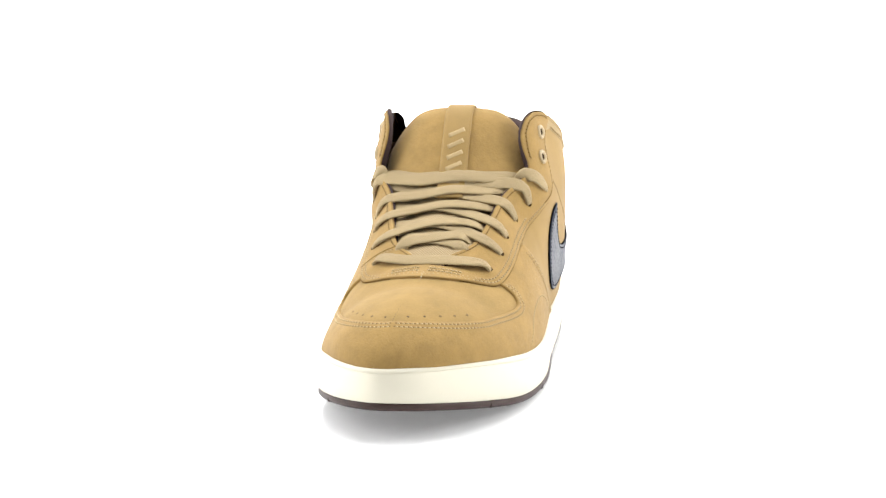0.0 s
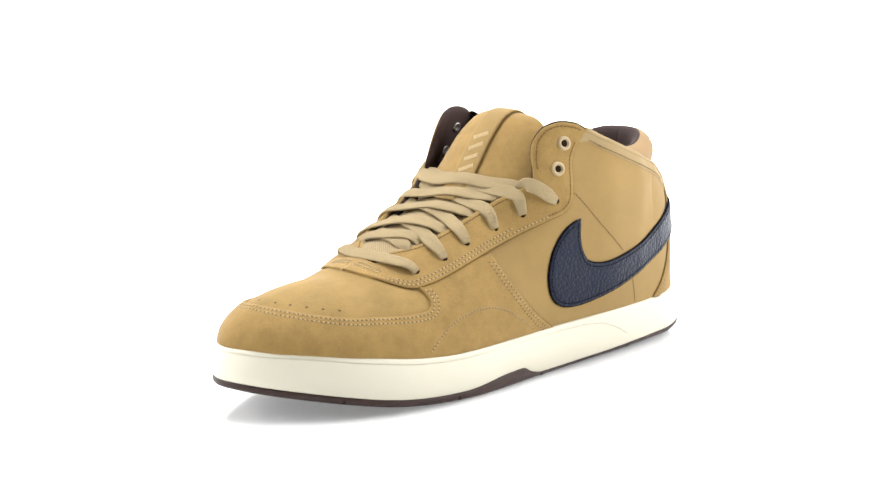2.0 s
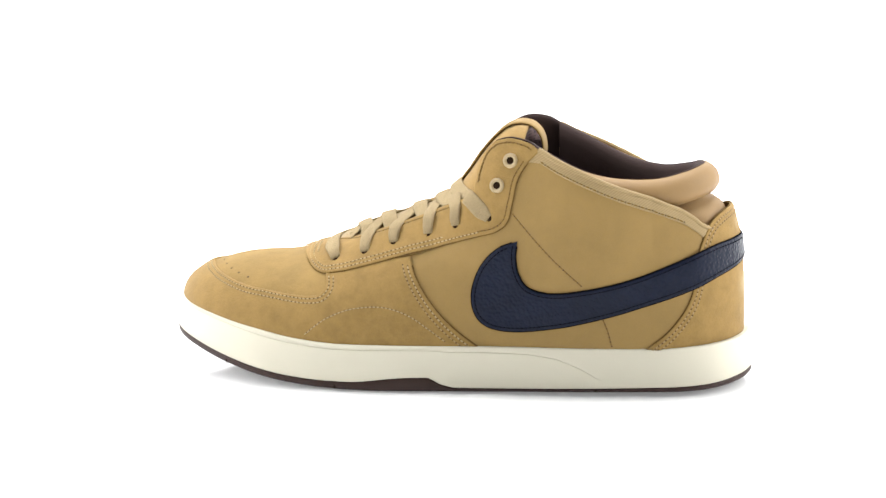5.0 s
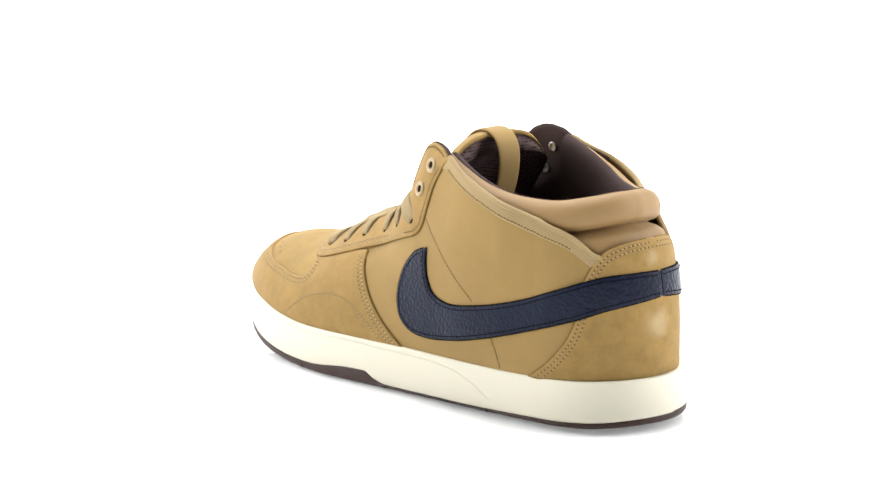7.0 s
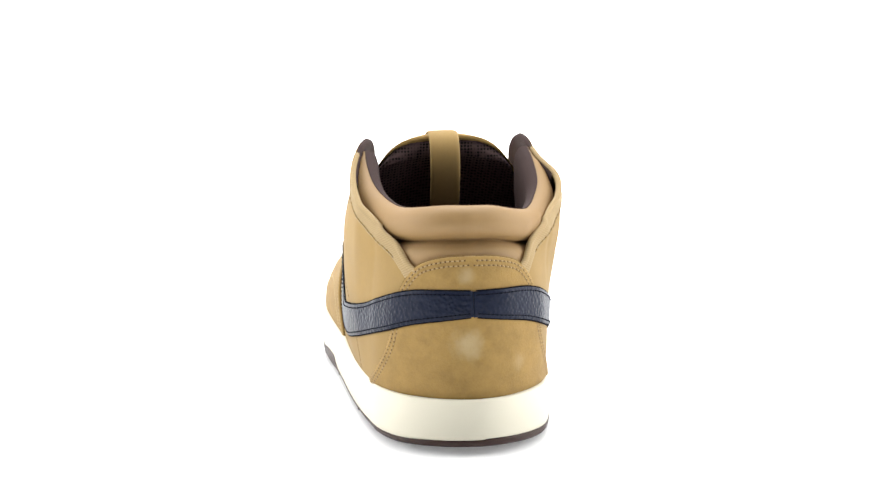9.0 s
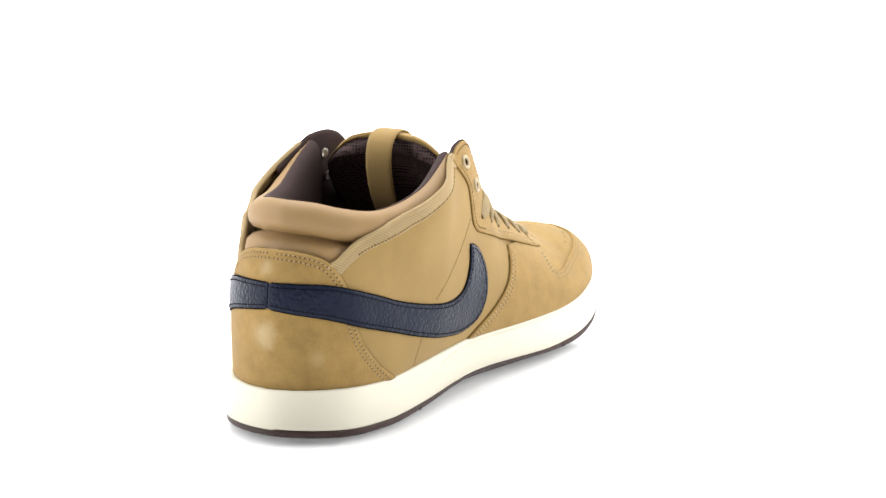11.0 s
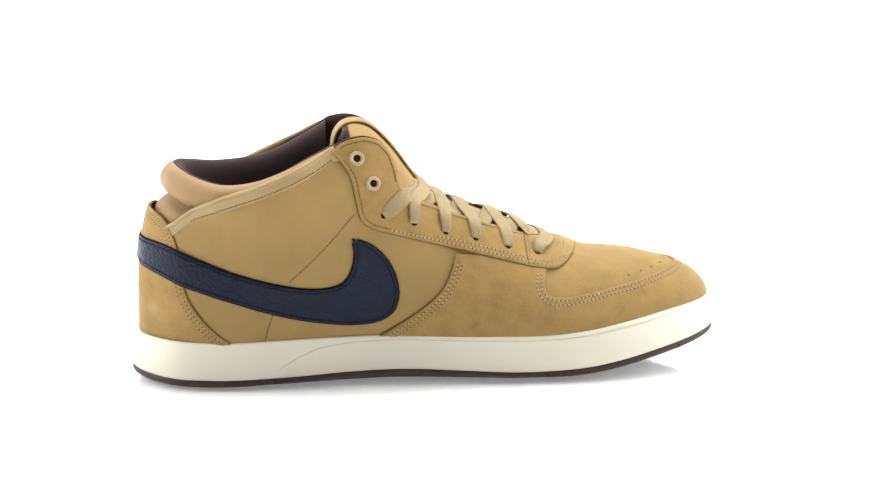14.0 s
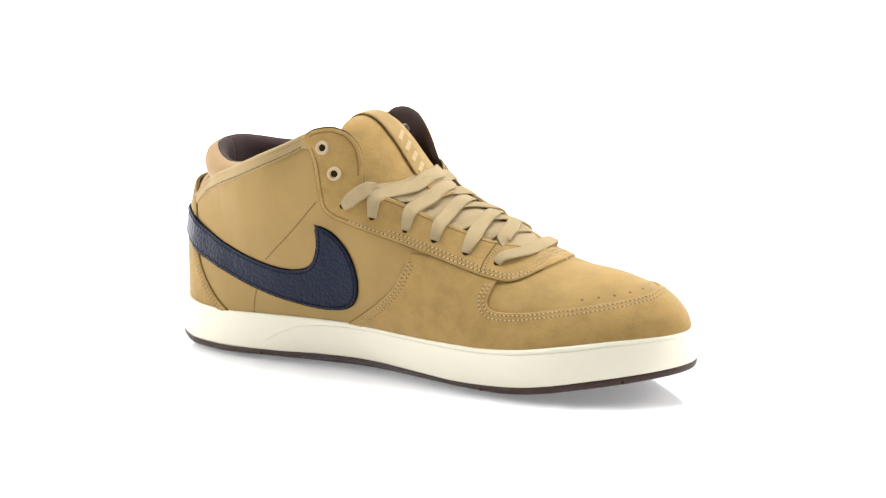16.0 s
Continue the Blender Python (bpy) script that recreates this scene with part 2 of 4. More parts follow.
BC, BS = {}, {}
for _k in OUTLINE:
    BC[_k], BS[_k] = half_loop(OUTLINE, _k)
feather_line = pchip([(-158, 25), (-110, 24), (-50, 24), (0, 23.5), (40, 23.5), (65, 25), (90, 28.6), (120, 32.8), (140, 34.3)])
inner_rise = pchip([(-112, 0.2), (-60, 1.3), (-20, 1.3), (20, 1.0), (60, 0.8), (100, 0.5), (138, 0)])


def feather(x, side):
    """Height of the sole's upper edge; it stands a little higher on the inner side."""
    return feather_line(x) + np.where(np.asarray(side) < 0, inner_rise(x), 0.0)

ridge = pchip([(-112, 110), (-108, 112.5), (-102, 118), (-90, 136), (-60, 165), (-40, 152), (-15, 112), (-8, 104), (8, 91.5), (32, 76.8), (48, 68), (70, 61.4), (77, 59.9), (80, 59.6)])
power = pchip([(-112, 3.1), (-106, 3.5), (-95, 4.2), (-68, 4.6), (-43, 3.1), (-15, 2.4), (-8, 2.2), (8, 2.0), (32, 1.95), (48, 1.95), (70, 1.92), (90, 1.88), (118, 1.86), (138, 1.92)])
middle = pchip([(-112, 4), (-100, 3.9), (-50, 3), (0, 3), (80, -1)])
swell = {1: pchip([(-112, 0.5), (-107, 0.7), (-93, 3), (-72, 4.5), (-50, 2), (0, 0), (80, 0)]), -1: pchip([(-112, 2), (-107, 2.3), (-93, 6), (-72, 10.5), (-50, 11), (-22, 9.5), (0, 6.5), (30, 3.4), (48, 2.2), (80, 0)])}


def base_at(side, s):
    return np.interp(s, BS[side], BC[side][:, 0]), np.interp(s, BS[side], BC[side][:, 1])


def lift(side, s, z):
    """The way up the section, 0 at the sole and 1 at the ridge, at height z."""
    bx, _ = base_at(side, s)
    cx = np.clip(bx, HX, TX)
    q = np.clip((np.asarray(z, float) - feather(bx, side)) / (ridge(cx) - feather(bx, side)), 0, 1)
    n = power(bx)
    return (np.arcsin(q ** (n / 2)) * 2 / math.pi) ** (2 / n)


def blend(v, lo, hi):
    t = np.clip((v - lo) / (hi - lo), 0, 1)
    return t * t * (3 - 2 * t)


def ankle(side, x, z):
    """The flaps lean in at the top, and behind them the quarters bulge out round the ankle."""
    bell = lambda c, w: np.exp(-((x - c) / w) ** 2)
    if side == 1:
        throat = blend(z - np.interp(x, [-40, 0, 40], [88, 76, 63]), -16, 2)
        return 2.0 * bell(-106, 16) * blend(z, 55, 92) + 1.8 * bell(-110, 13) * blend(z, 76, 94) + 2.4 * bell(-114, 8) * blend(z, 84, 96) - 4.6 * bell(-58, 24) * blend(z, 84, 114) - 2.8 * bell(2, 30) * throat
    return 5.0 * bell(-98, 22) * blend(z, 55, 95) + 3.2 * bell(-110, 13) * blend(z, 76, 94) + 2.6 * bell(-114, 8) * blend(z, 84, 96) - 2.0 * bell(76, 24) * blend(z, 28, 42) + 1.6 * bell(122, 15) * blend(z, 31, 44) + 2.2 * bell(-82, 15) * blend(z, 82, 105) - 4.6 * bell(-58, 14) * blend(z, 103, 119)


def bare(side, s, a):
    bx, by = base_at(side, s)
    cx = np.clip(bx, HX, TX)
    cy, zb, n = middle(cx), feather(bx, side), power(bx)
    turn = np.clip(a, 0, 1) ** (n / 2) * math.pi / 2
    r, q = np.maximum(np.cos(turn), 0) ** (2 / n), np.sin(turn) ** (2 / n)
    zz = q * (ridge(cx) - zb)
    wide = np.abs(by - cy) / np.maximum(np.hypot(bx - cx, by - cy), 1e-6)
    return np.stack([cx + (bx - cx) * r, cy + (by - cy) * r + side * (swell[side](cx) * (1 - np.exp(-zz / 25)) + ankle(side, cx + (bx - cx) * r, zb + zz)) * np.clip(r * 3, 0, 1) * wide, zb + zz], -1)


def skin(side, s, a, off=0.0):
    """The point on the upper at length s along its base and a of the way up, lifted by off along the normal."""
    s, a = np.asarray(s, float), np.clip(np.asarray(a, float), 0.0, 1.0)
    p = bare(side, s, a)
    if np.all(np.asarray(off) == 0):
        return p
    smax = BS[side][-1]
    s0, s1 = np.clip(s - 1, 0, smax), np.clip(s + 1, 0, smax)
    a0, a1 = np.clip(a - 0.012, 0.0005, 1), np.clip(a + 0.012, 0.0005, 1)
    nrm = np.cross(bare(side, s1, a) - bare(side, s0, a), bare(side, s, a1) - bare(side, s, a0)) * -side
    nrm[..., 1] *= np.clip((1 - a) / 0.07, 0, 1)
    nrm /= np.maximum(np.linalg.norm(nrm, axis=-1, keepdims=True), 1e-9)
    return p + nrm * np.asarray(off, float)[..., None]


# lengths up each section, so that patterns keep their true shape
UP_S = {k: np.linspace(0, BS[k][-1], 261) for k in (1, -1)}
UP_A = np.linspace(0, 1, 161)
UP_LEN, UP_INV, UP_STEP = {}, {}, 0.5
for _k in (1, -1):
    _rows = [bare(_k, np.full(161, s), UP_A) for s in UP_S[_k]]
    UP_LEN[_k] = np.array([np.concatenate([[0], np.cumsum(np.linalg.norm(np.diff(r, axis=0), axis=1))]) for r in _rows])
    _grid = np.arange(0, 200, UP_STEP)
    UP_INV[_k] = np.array([np.interp(_grid, r, UP_A) for r in UP_LEN[_k]])


def climb(side, s, a):
    """Length up the section at s for a."""
    k = s / BS[side][-1] * 260
    i = int(min(259, k))
    f = k - i
    return float((1 - f) * np.interp(a, UP_A, UP_LEN[side][i]) + f * np.interp(a, UP_A, UP_LEN[side][i + 1]))


def unclimb(side, s, length):
    k = np.clip(s / BS[side][-1], 0, 1) * 260
    i = np.minimum(259, k.astype(int))
    f = k - i
    m = np.clip(length, 0, 198) / UP_STEP
    j = m.astype(int)
    h = m - j
    t = UP_INV[side]
    return (1 - f) * ((1 - h) * t[i, j] + h * t[i, j + 1]) + f * ((1 - h) * t[i + 1, j] + h * t[i + 1, j + 1])


S_HEEL = {k: float(np.interp(HX, BC[k][:, 0], BS[k])) for k in (1, -1)}
S_TOE = {k: float(np.interp(TX, BC[k][:, 0], BS[k])) for k in (1, -1)}
S_END = {k: float(BS[k][-1]) for k in (1, -1)}


def along(side, x):
    """Length along the base for x; past both ends x runs on round the curve of heel and toe."""
    if x < HX:
        return max(0.0, S_HEEL[side] + (x - HX))
    if x > TX:
        return min(S_END[side], S_TOE[side] + (x - TX))
    return float(np.interp(x, BC[side][:, 0], BS[side]))


def flat(side, x, z, toe=False):
    """(x, z) of the side view to the flat pattern's plane, signed by side; from the heel's back, or from the toe's tip."""
    s = along(side, x)
    a = climb(side, s, float(lift(side, s, z)))
    return (side * (S_END[side] - s), a) if toe else (side * s, a)


def unflat(uv, off, toe=False):
    uv, off = np.asarray(uv, float), np.broadcast_to(np.asarray(off, float), (len(uv),))
    out = np.zeros((len(uv), 3))
    for side in (1, -1):
        m = (uv[:, 0] >= 0) if side == 1 else (uv[:, 0] < 0)
        if m.any():
            s = np.abs(uv[m, 0])
            s = S_END[side] - s if toe else s
            out[m] = skin(side, s, unclimb(side, s, uv[m, 1]), off[m])
    return out


def densify(poly, step):
    """A closed polygon with points every step."""
    P = np.array(poly, float)
    out = []
    for p, q in zip(P, np.roll(P, -1, 0)):
        n = max(1, int(round(np.linalg.norm(q - p) / step)))
        out += [p + (q - p) * k / n for k in range(n)]
    return np.array(out)


def inset(P, d):
    """Shrink a closed counter-clockwise polygon by d."""
    t = np.roll(P, -1, 0) - np.roll(P, 1, 0)
    t /= np.maximum(np.linalg.norm(t, axis=1, keepdims=True), 1e-9)
    return P + np.stack([-t[:, 1], t[:, 0]], 1) * d


def ccw(P):
    x, y = P[:, 0], P[:, 1]
    return P if np.sum(x * np.roll(y, -1) - y * np.roll(x, -1)) > 0 else P[::-1]


def inside(P, q):
    x, y = q[:, 0][:, None], q[:, 1][:, None]
    a, b = P, np.roll(P, -1, 0)
    c = ((a[:, 1] > y) != (b[:, 1] > y)) & (x < (b[:, 0] - a[:, 0]) * (y - a[:, 1]) / (b[:, 1] - a[:, 1] + 1e-12) + a[:, 0])
    return c.sum(1) % 2 == 1


def panel(name, poly, thick, mat, parent, label="", toe=False, step=1.6, mesh=3.0, puff=0.0, under=0.6, extra=None):
    """A cut piece of leather lying on the upper: flat pattern, rounded edge, thickness. extra: how far it rides over the pieces under it."""
    P = ccw(densify(poly, step))
    crest = np.zeros(len(P), bool)
    for sd in (1, -1):
        own = (P[:, 0] >= 0) if sd == 1 else (P[:, 0] < 0)
        s = np.abs(P[own, 0])
        crest[own] = unclimb(sd, S_END[sd] - s if toe else s, P[own, 1]) > 0.965
    more = extra if extra else (lambda uv: np.zeros(len(uv)))
    n = len(P)
    verts, faces = [], []
    core = P
    for d, o in ((0, -under), (0, thick * 0.6), (0.25, thick * 0.9), (0.7, thick)):
        core = np.where(crest[:, None], P, inset(P, d)) if d else P
        verts.append(unflat(core, o + (0 if o < 0 else more(core)), toe))
    for k in range(3):
        faces += grid_faces(2, n, k * n, loop=True)
    lo, hi = core.min(0), core.max(0)
    gx, gy = np.meshgrid(np.arange(lo[0], hi[0], mesh), np.arange(lo[1], hi[1], mesh))
    g = np.stack([gx.ravel(), gy.ravel()], 1)
    g = g[inside(inset(core, mesh * 0.5), g)]
    tri = delaunay_2d_cdt([Vector(p) for p in np.vstack([core, g])], [], [list(range(n))], 1, 1e-6)
    pv = np.array([tuple(v) for v in tri[0]])
    o = thick + more(pv)
    if puff:
        dist = np.min(np.linalg.norm(pv[:, None, :] - core[None, ::2, :], axis=2), axis=1)
        o = o + puff * (1 - np.exp(-dist / 6.0))
    verts[3] = unflat(pv, o, toe)
    faces += [tuple(3 * n + i for i in f) for f in tri[2]]
    return mesh_object(name, np.vstack(verts), faces, mat, parent, label)


def stitches(name, path, mat, parent, off, length=1.35, gap=0.85, width=0.75, toe=False, label="", rise=0.35):
    """A seam's thread: separate short stitches along a line of the flat pattern."""
    P = np.array(path, float)
    high = off if callable(off) else (lambda uv: np.full(len(uv), float(off)))
    W = unflat(P, high(P), toe)
    s = np.concatenate([[0], np.cumsum(np.linalg.norm(np.diff(W, axis=0), axis=1))])
    verts, faces, pits = [], [], []
    k = 0.0
    while k + length < s[-1]:
        uv = [np.array([np.interp(k + f * length, s, P[:, 0]), np.interp(k + f * length, s, P[:, 1])]) for f in (0, 0.5, 1)]
        uv = np.array(uv)
        pts = unflat(uv, high(uv), toe)
        up = unflat(uv, high(uv) + 1, toe) - pts
        t = pts[2] - pts[0]
        t /= max(np.linalg.norm(t), 1e-9)
        b = len(verts)
        for i in range(3):
            sd = np.cross(t, up[i]) * width * (0.5 if i == 1 else 0.35)
            h = up[i] * (rise if i == 1 else rise * 0.1)
            low = up[i] * -0.3
            verts += [pts[i] - sd + low, pts[i] + h * 0.8 - sd * 0.7, pts[i] + h * 1.15, pts[i] + h * 0.8 + sd * 0.7, pts[i] + sd + low]
        for i in range(2):
            for j in range(4):
                faces.append((b + i * 5 + j, b + i * 5 + j + 1, b + i * 5 + j + 6, b + i * 5 + j + 5))
        faces += [(b, b + 1, b + 2, b + 3, b + 4), (b + 10, b + 11, b + 12, b + 13, b + 14)]
        # the needle's hole beside each stitch
        q = len(verts)
        c = pts[2] + t * gap * 0.5 + up[2] * 0.06
        sd = np.cross(t, up[2])
        r = min(0.46, gap * 0.5)
        verts += [c + t * r * math.cos(j * math.pi / 3) + sd * r * math.sin(j * math.pi / 3) for j in range(6)]
        pits.append(tuple(range(q, q + 6)))
        k += length + gap
    ob = mesh_object(name, verts, faces + pits, [mat, THREAD_NAVY if mat == THREAD_NAVY else PIT], parent, label)
    for p in ob.data.polygons:
        if len(p.vertices) == 6:
            p.material_index = 1
    return tagged(ob, kind="stuff")


def line(side, pts, toe=False, n=120, shift=0.0):
    """A smooth line on the upper through (x, z) points, moved sideways by shift."""
    P = np.array([flat(side, x, z, toe) for x, z in pts], float)
    P, _ = smooth(P, n)
    if shift:
        t = np.gradient(P, axis=0)
        t /= np.maximum(np.linalg.norm(t, axis=1, keepdims=True), 1e-9)
        P = P + np.stack([-t[:, 1], t[:, 0]], 1) * shift
    return P


def ribbon(name, pts, ups, width, thick, mat, parent, label="", n=40, taper=True):
    """A flat lace or strap along points, its broad side facing the ups."""
    P, _ = smooth(pts, n)
    Q, _ = smooth(np.column_stack([np.array(pts, float), np.array(ups, float)]), n)
    U = Q[:, 3:]
    T = np.gradient(P, axis=0)
    T /= np.linalg.norm(T, axis=1, keepdims=True)
    W = np.cross(T, U)
    W /= np.maximum(np.linalg.norm(W, axis=1, keepdims=True), 1e-9)
    U = np.cross(W, T)
    prof = [(-0.5, 0), (-0.46, 0.32), (-0.36, 0.48), (-0.12, 0.5), (0.12, 0.5), (0.36, 0.48), (0.46, 0.32), (0.5, 0), (0.46, -0.32), (0.36, -0.48), (-0.36, -0.48), (-0.46, -0.32)]
    v = []
    for k in range(n):
        e = min(k, n - 1 - k) / (n - 1)
        w = width * (0.62 + 0.38 * min(1.0, e / 0.16)) if taper else width
        h = thick * (1.5 - 0.5 * min(1.0, e / 0.16)) if taper else thick
        v += [P[k] + W[k] * a * w + U[k] * b * h for a, b in prof]
    m = len(prof)
    f = grid_faces(n, m, 0, True) + [tuple(range(m)), tuple(range((n - 1) * m, n * m))]
    ob = mesh_object(name, v, f, mat, parent, label)
    # across and along the band, in millimetres
    run = np.concatenate([[0], np.cumsum(np.linalg.norm(np.diff(P, axis=0), axis=1))])
    uv = ob.data.uv_layers.new(name="band")
    for loop in ob.data.loops:
        k, j = divmod(loop.vertex_index, m)
        uv.data[loop.index].uv = (prof[j][0] * width, float(run[min(k, n - 1)]))
    return ob


def tube(name, pts, radius, mat, parent, label="", sides=10, flatten=1.0, closed=False):
    """A round cord along points."""
    P = np.array(pts, float)
    T = np.gradient(P, axis=0)
    if closed:
        T = np.roll(P, -1, 0) - np.roll(P, 1, 0)
    T /= np.maximum(np.linalg.norm(T, axis=1, keepdims=True), 1e-9)
    up = np.array([0.1, 0.2, 1.0])
    v = []
    for p, t in zip(P, T):
        a = np.cross(t, up)
        a /= np.linalg.norm(a)
        b = np.cross(a, t)
        v += [p + a * radius * math.cos(2 * math.pi * k / sides) + b * radius * flatten * math.sin(2 * math.pi * k / sides) for k in range(sides)]
    f = grid_faces(len(P), sides, 0, True)
    if closed:
        f += [((len(P) - 1) * sides + j, (len(P) - 1) * sides + (j + 1) % sides, (j + 1) % sides, j) for j in range(sides)]
    return mesh_object(name, v, f, mat, parent, label)


def dot(name, centre, normal, rings, mat, parent, label="", n=20):
    """A small turned piece round a normal: rings of (radius, height)."""
    c, w = np.array(centre, float), np.array(normal, float)
    w /= np.linalg.norm(w)
    a = np.cross(w, (0.3, 0.2, 1.0))
    a /= np.linalg.norm(a)
    b = np.cross(w, a)
    v = []
    for r, h in rings:
        v += [c + a * r * math.cos(2 * math.pi * k / n) + b * r * math.sin(2 * math.pi * k / n) + w * h for k in range(n)]
    f = grid_faces(len(rings), n, 0, True)
    f.append(tuple(range((len(rings) - 1) * n, len(rings) * n)))
    return mesh_object(name, v, f, mat, parent, label)

# ---- studio ----
def disc(name, radius, z0, z1, mat, n=160, bevel=2.0):
    ring = [(0, z1), (radius - bevel, z1), (radius - bevel * 0.3, z1 - bevel * 0.3), (radius, z1 - bevel), (radius, z0), (0, z0)]
    v, f = [], []
    for r, z in ring:
        v += [(r * math.cos(2 * math.pi * k / n), r * math.sin(2 * math.pi * k / n), z) for k in range(n)]
    f = grid_faces(len(ring), n, 0, loop=True)
    return mesh_object(name, v, f, mat)


def build_studio():
    table = new("turntable")
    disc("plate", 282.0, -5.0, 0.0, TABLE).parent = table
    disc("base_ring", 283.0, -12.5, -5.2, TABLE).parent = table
    tagged(table, "round glossy white acrylic turntable under the shoe", "turntable")
    v, f = [], []
    prof = [(-2600, -13)] + [(y, -13) for y in (-1200, -400, 0, 400, 1000, 1600)] + [(1600 + 800 * math.sin(a), -13 + 800 * (1 - math.cos(a))) for a in np.linspace(0.1, math.pi / 2, 14)] + [(2400, 2900)]
    for y, z in prof:
        v += [(-3000, y, z), (3000, y, z)]
    tagged(mesh_object("backdrop", v, grid_faces(len(prof), 2), GLOW), "seamless white photo backdrop, its brightness added as glow, curving up behind the turntable", "backdrop", kind="structure")
    return table


# ---- sole ----
SOLE = {
    1: [(-159.5, 2), (-156, 18), (-145, 34), (-128, 43.5), (-110, 47), (-80, 50), (-50, 51.5), (-20, 52.5), (10, 55), (32, 56), (58, 54), (85, 48), (105, 38.5), (123, 25), (137, 9), (142, -7)],
    -1: [(-159.5, 2), (-157, -10), (-150, -21), (-137, -31.5), (-120, -37), (-110, -38.5), (-80, -38.9), (-50, -37.9), (-34, -37.8), (-18, -39.6), (8, -44.8), (30, -48.6), (48, -50.2), (70, -50.8), (92, -47.6), (112, -39.8), (128, -30), (138.5, -18), (142, -7)]}
ground = pchip([(-160, 3.5), (-135, 1.0), (-100, 0.2), (25, 0.2), (50, 0.8), (70, 2.1), (85, 4.0), (100, 6.7), (120, 10.6), (142, 15)])
edge_rise = {1: pchip([(-160, 0), (-125, 1.5), (-105, 1.9), (-80, 1.6), (-50, 1.2), (-20, 0.5), (60, 0), (142, 0)]),
             -1: pchip([(-160, 0), (-125, 1.2), (-110, 1.6), (-79, 2.9), (-50, 4.8), (-26, 5.4), (6, 4.6), (34, 2.9), (63, 1.7), (91, 2.0), (119, 1.2), (142, 0)])}


def sole_loop():
    """Points round the sole, counter-clockwise from the heel's back, and their side."""
    a, _ = half_loop(SOLE, 1, 180)
    b, _ = half_loop(SOLE, -1, 180)
    return np.vstack([b, a[::-1][1:-1]])


LOOP = sole_loop()


def loop_normals():
    t = np.roll(LOOP, -1, 0) - np.roll(LOOP, 1, 0)
    t /= np.linalg.norm(t, axis=1, keepdims=True)
    return np.stack([t[:, 1], -t[:, 0]], 1)


LOOP_N = loop_normals()


def sole_bottom(x, y):
    return ground(x) + np.where(y < 0, edge_rise[-1](x), edge_rise[1](x))


def sole_join(x, y):
    """Height of the line where the dark outsole meets the pale midsole."""
    bump = np.where(y > 0, pchip([(-14, 0), (-9.5, 0.2), (-2, 3.6), (8, 3.4), (40, 0.4), (60, 0)])(x), 0)
    thick = np.where(y > 0, pchip([(-160, 3.6), (-100, 2.5), (-60, 2.1), (-16, 2.4), (-8, 3.8), (142, 4.1)])(x), pchip([(-160, 4.1), (-110, 3.8), (-79, 3.3), (-50, 2.6), (-26, 2.3), (6, 2.3), (34, 2.9), (63, 3.9), (142, 4.1)])(x))
    return sole_bottom(x, y) + thick + bump


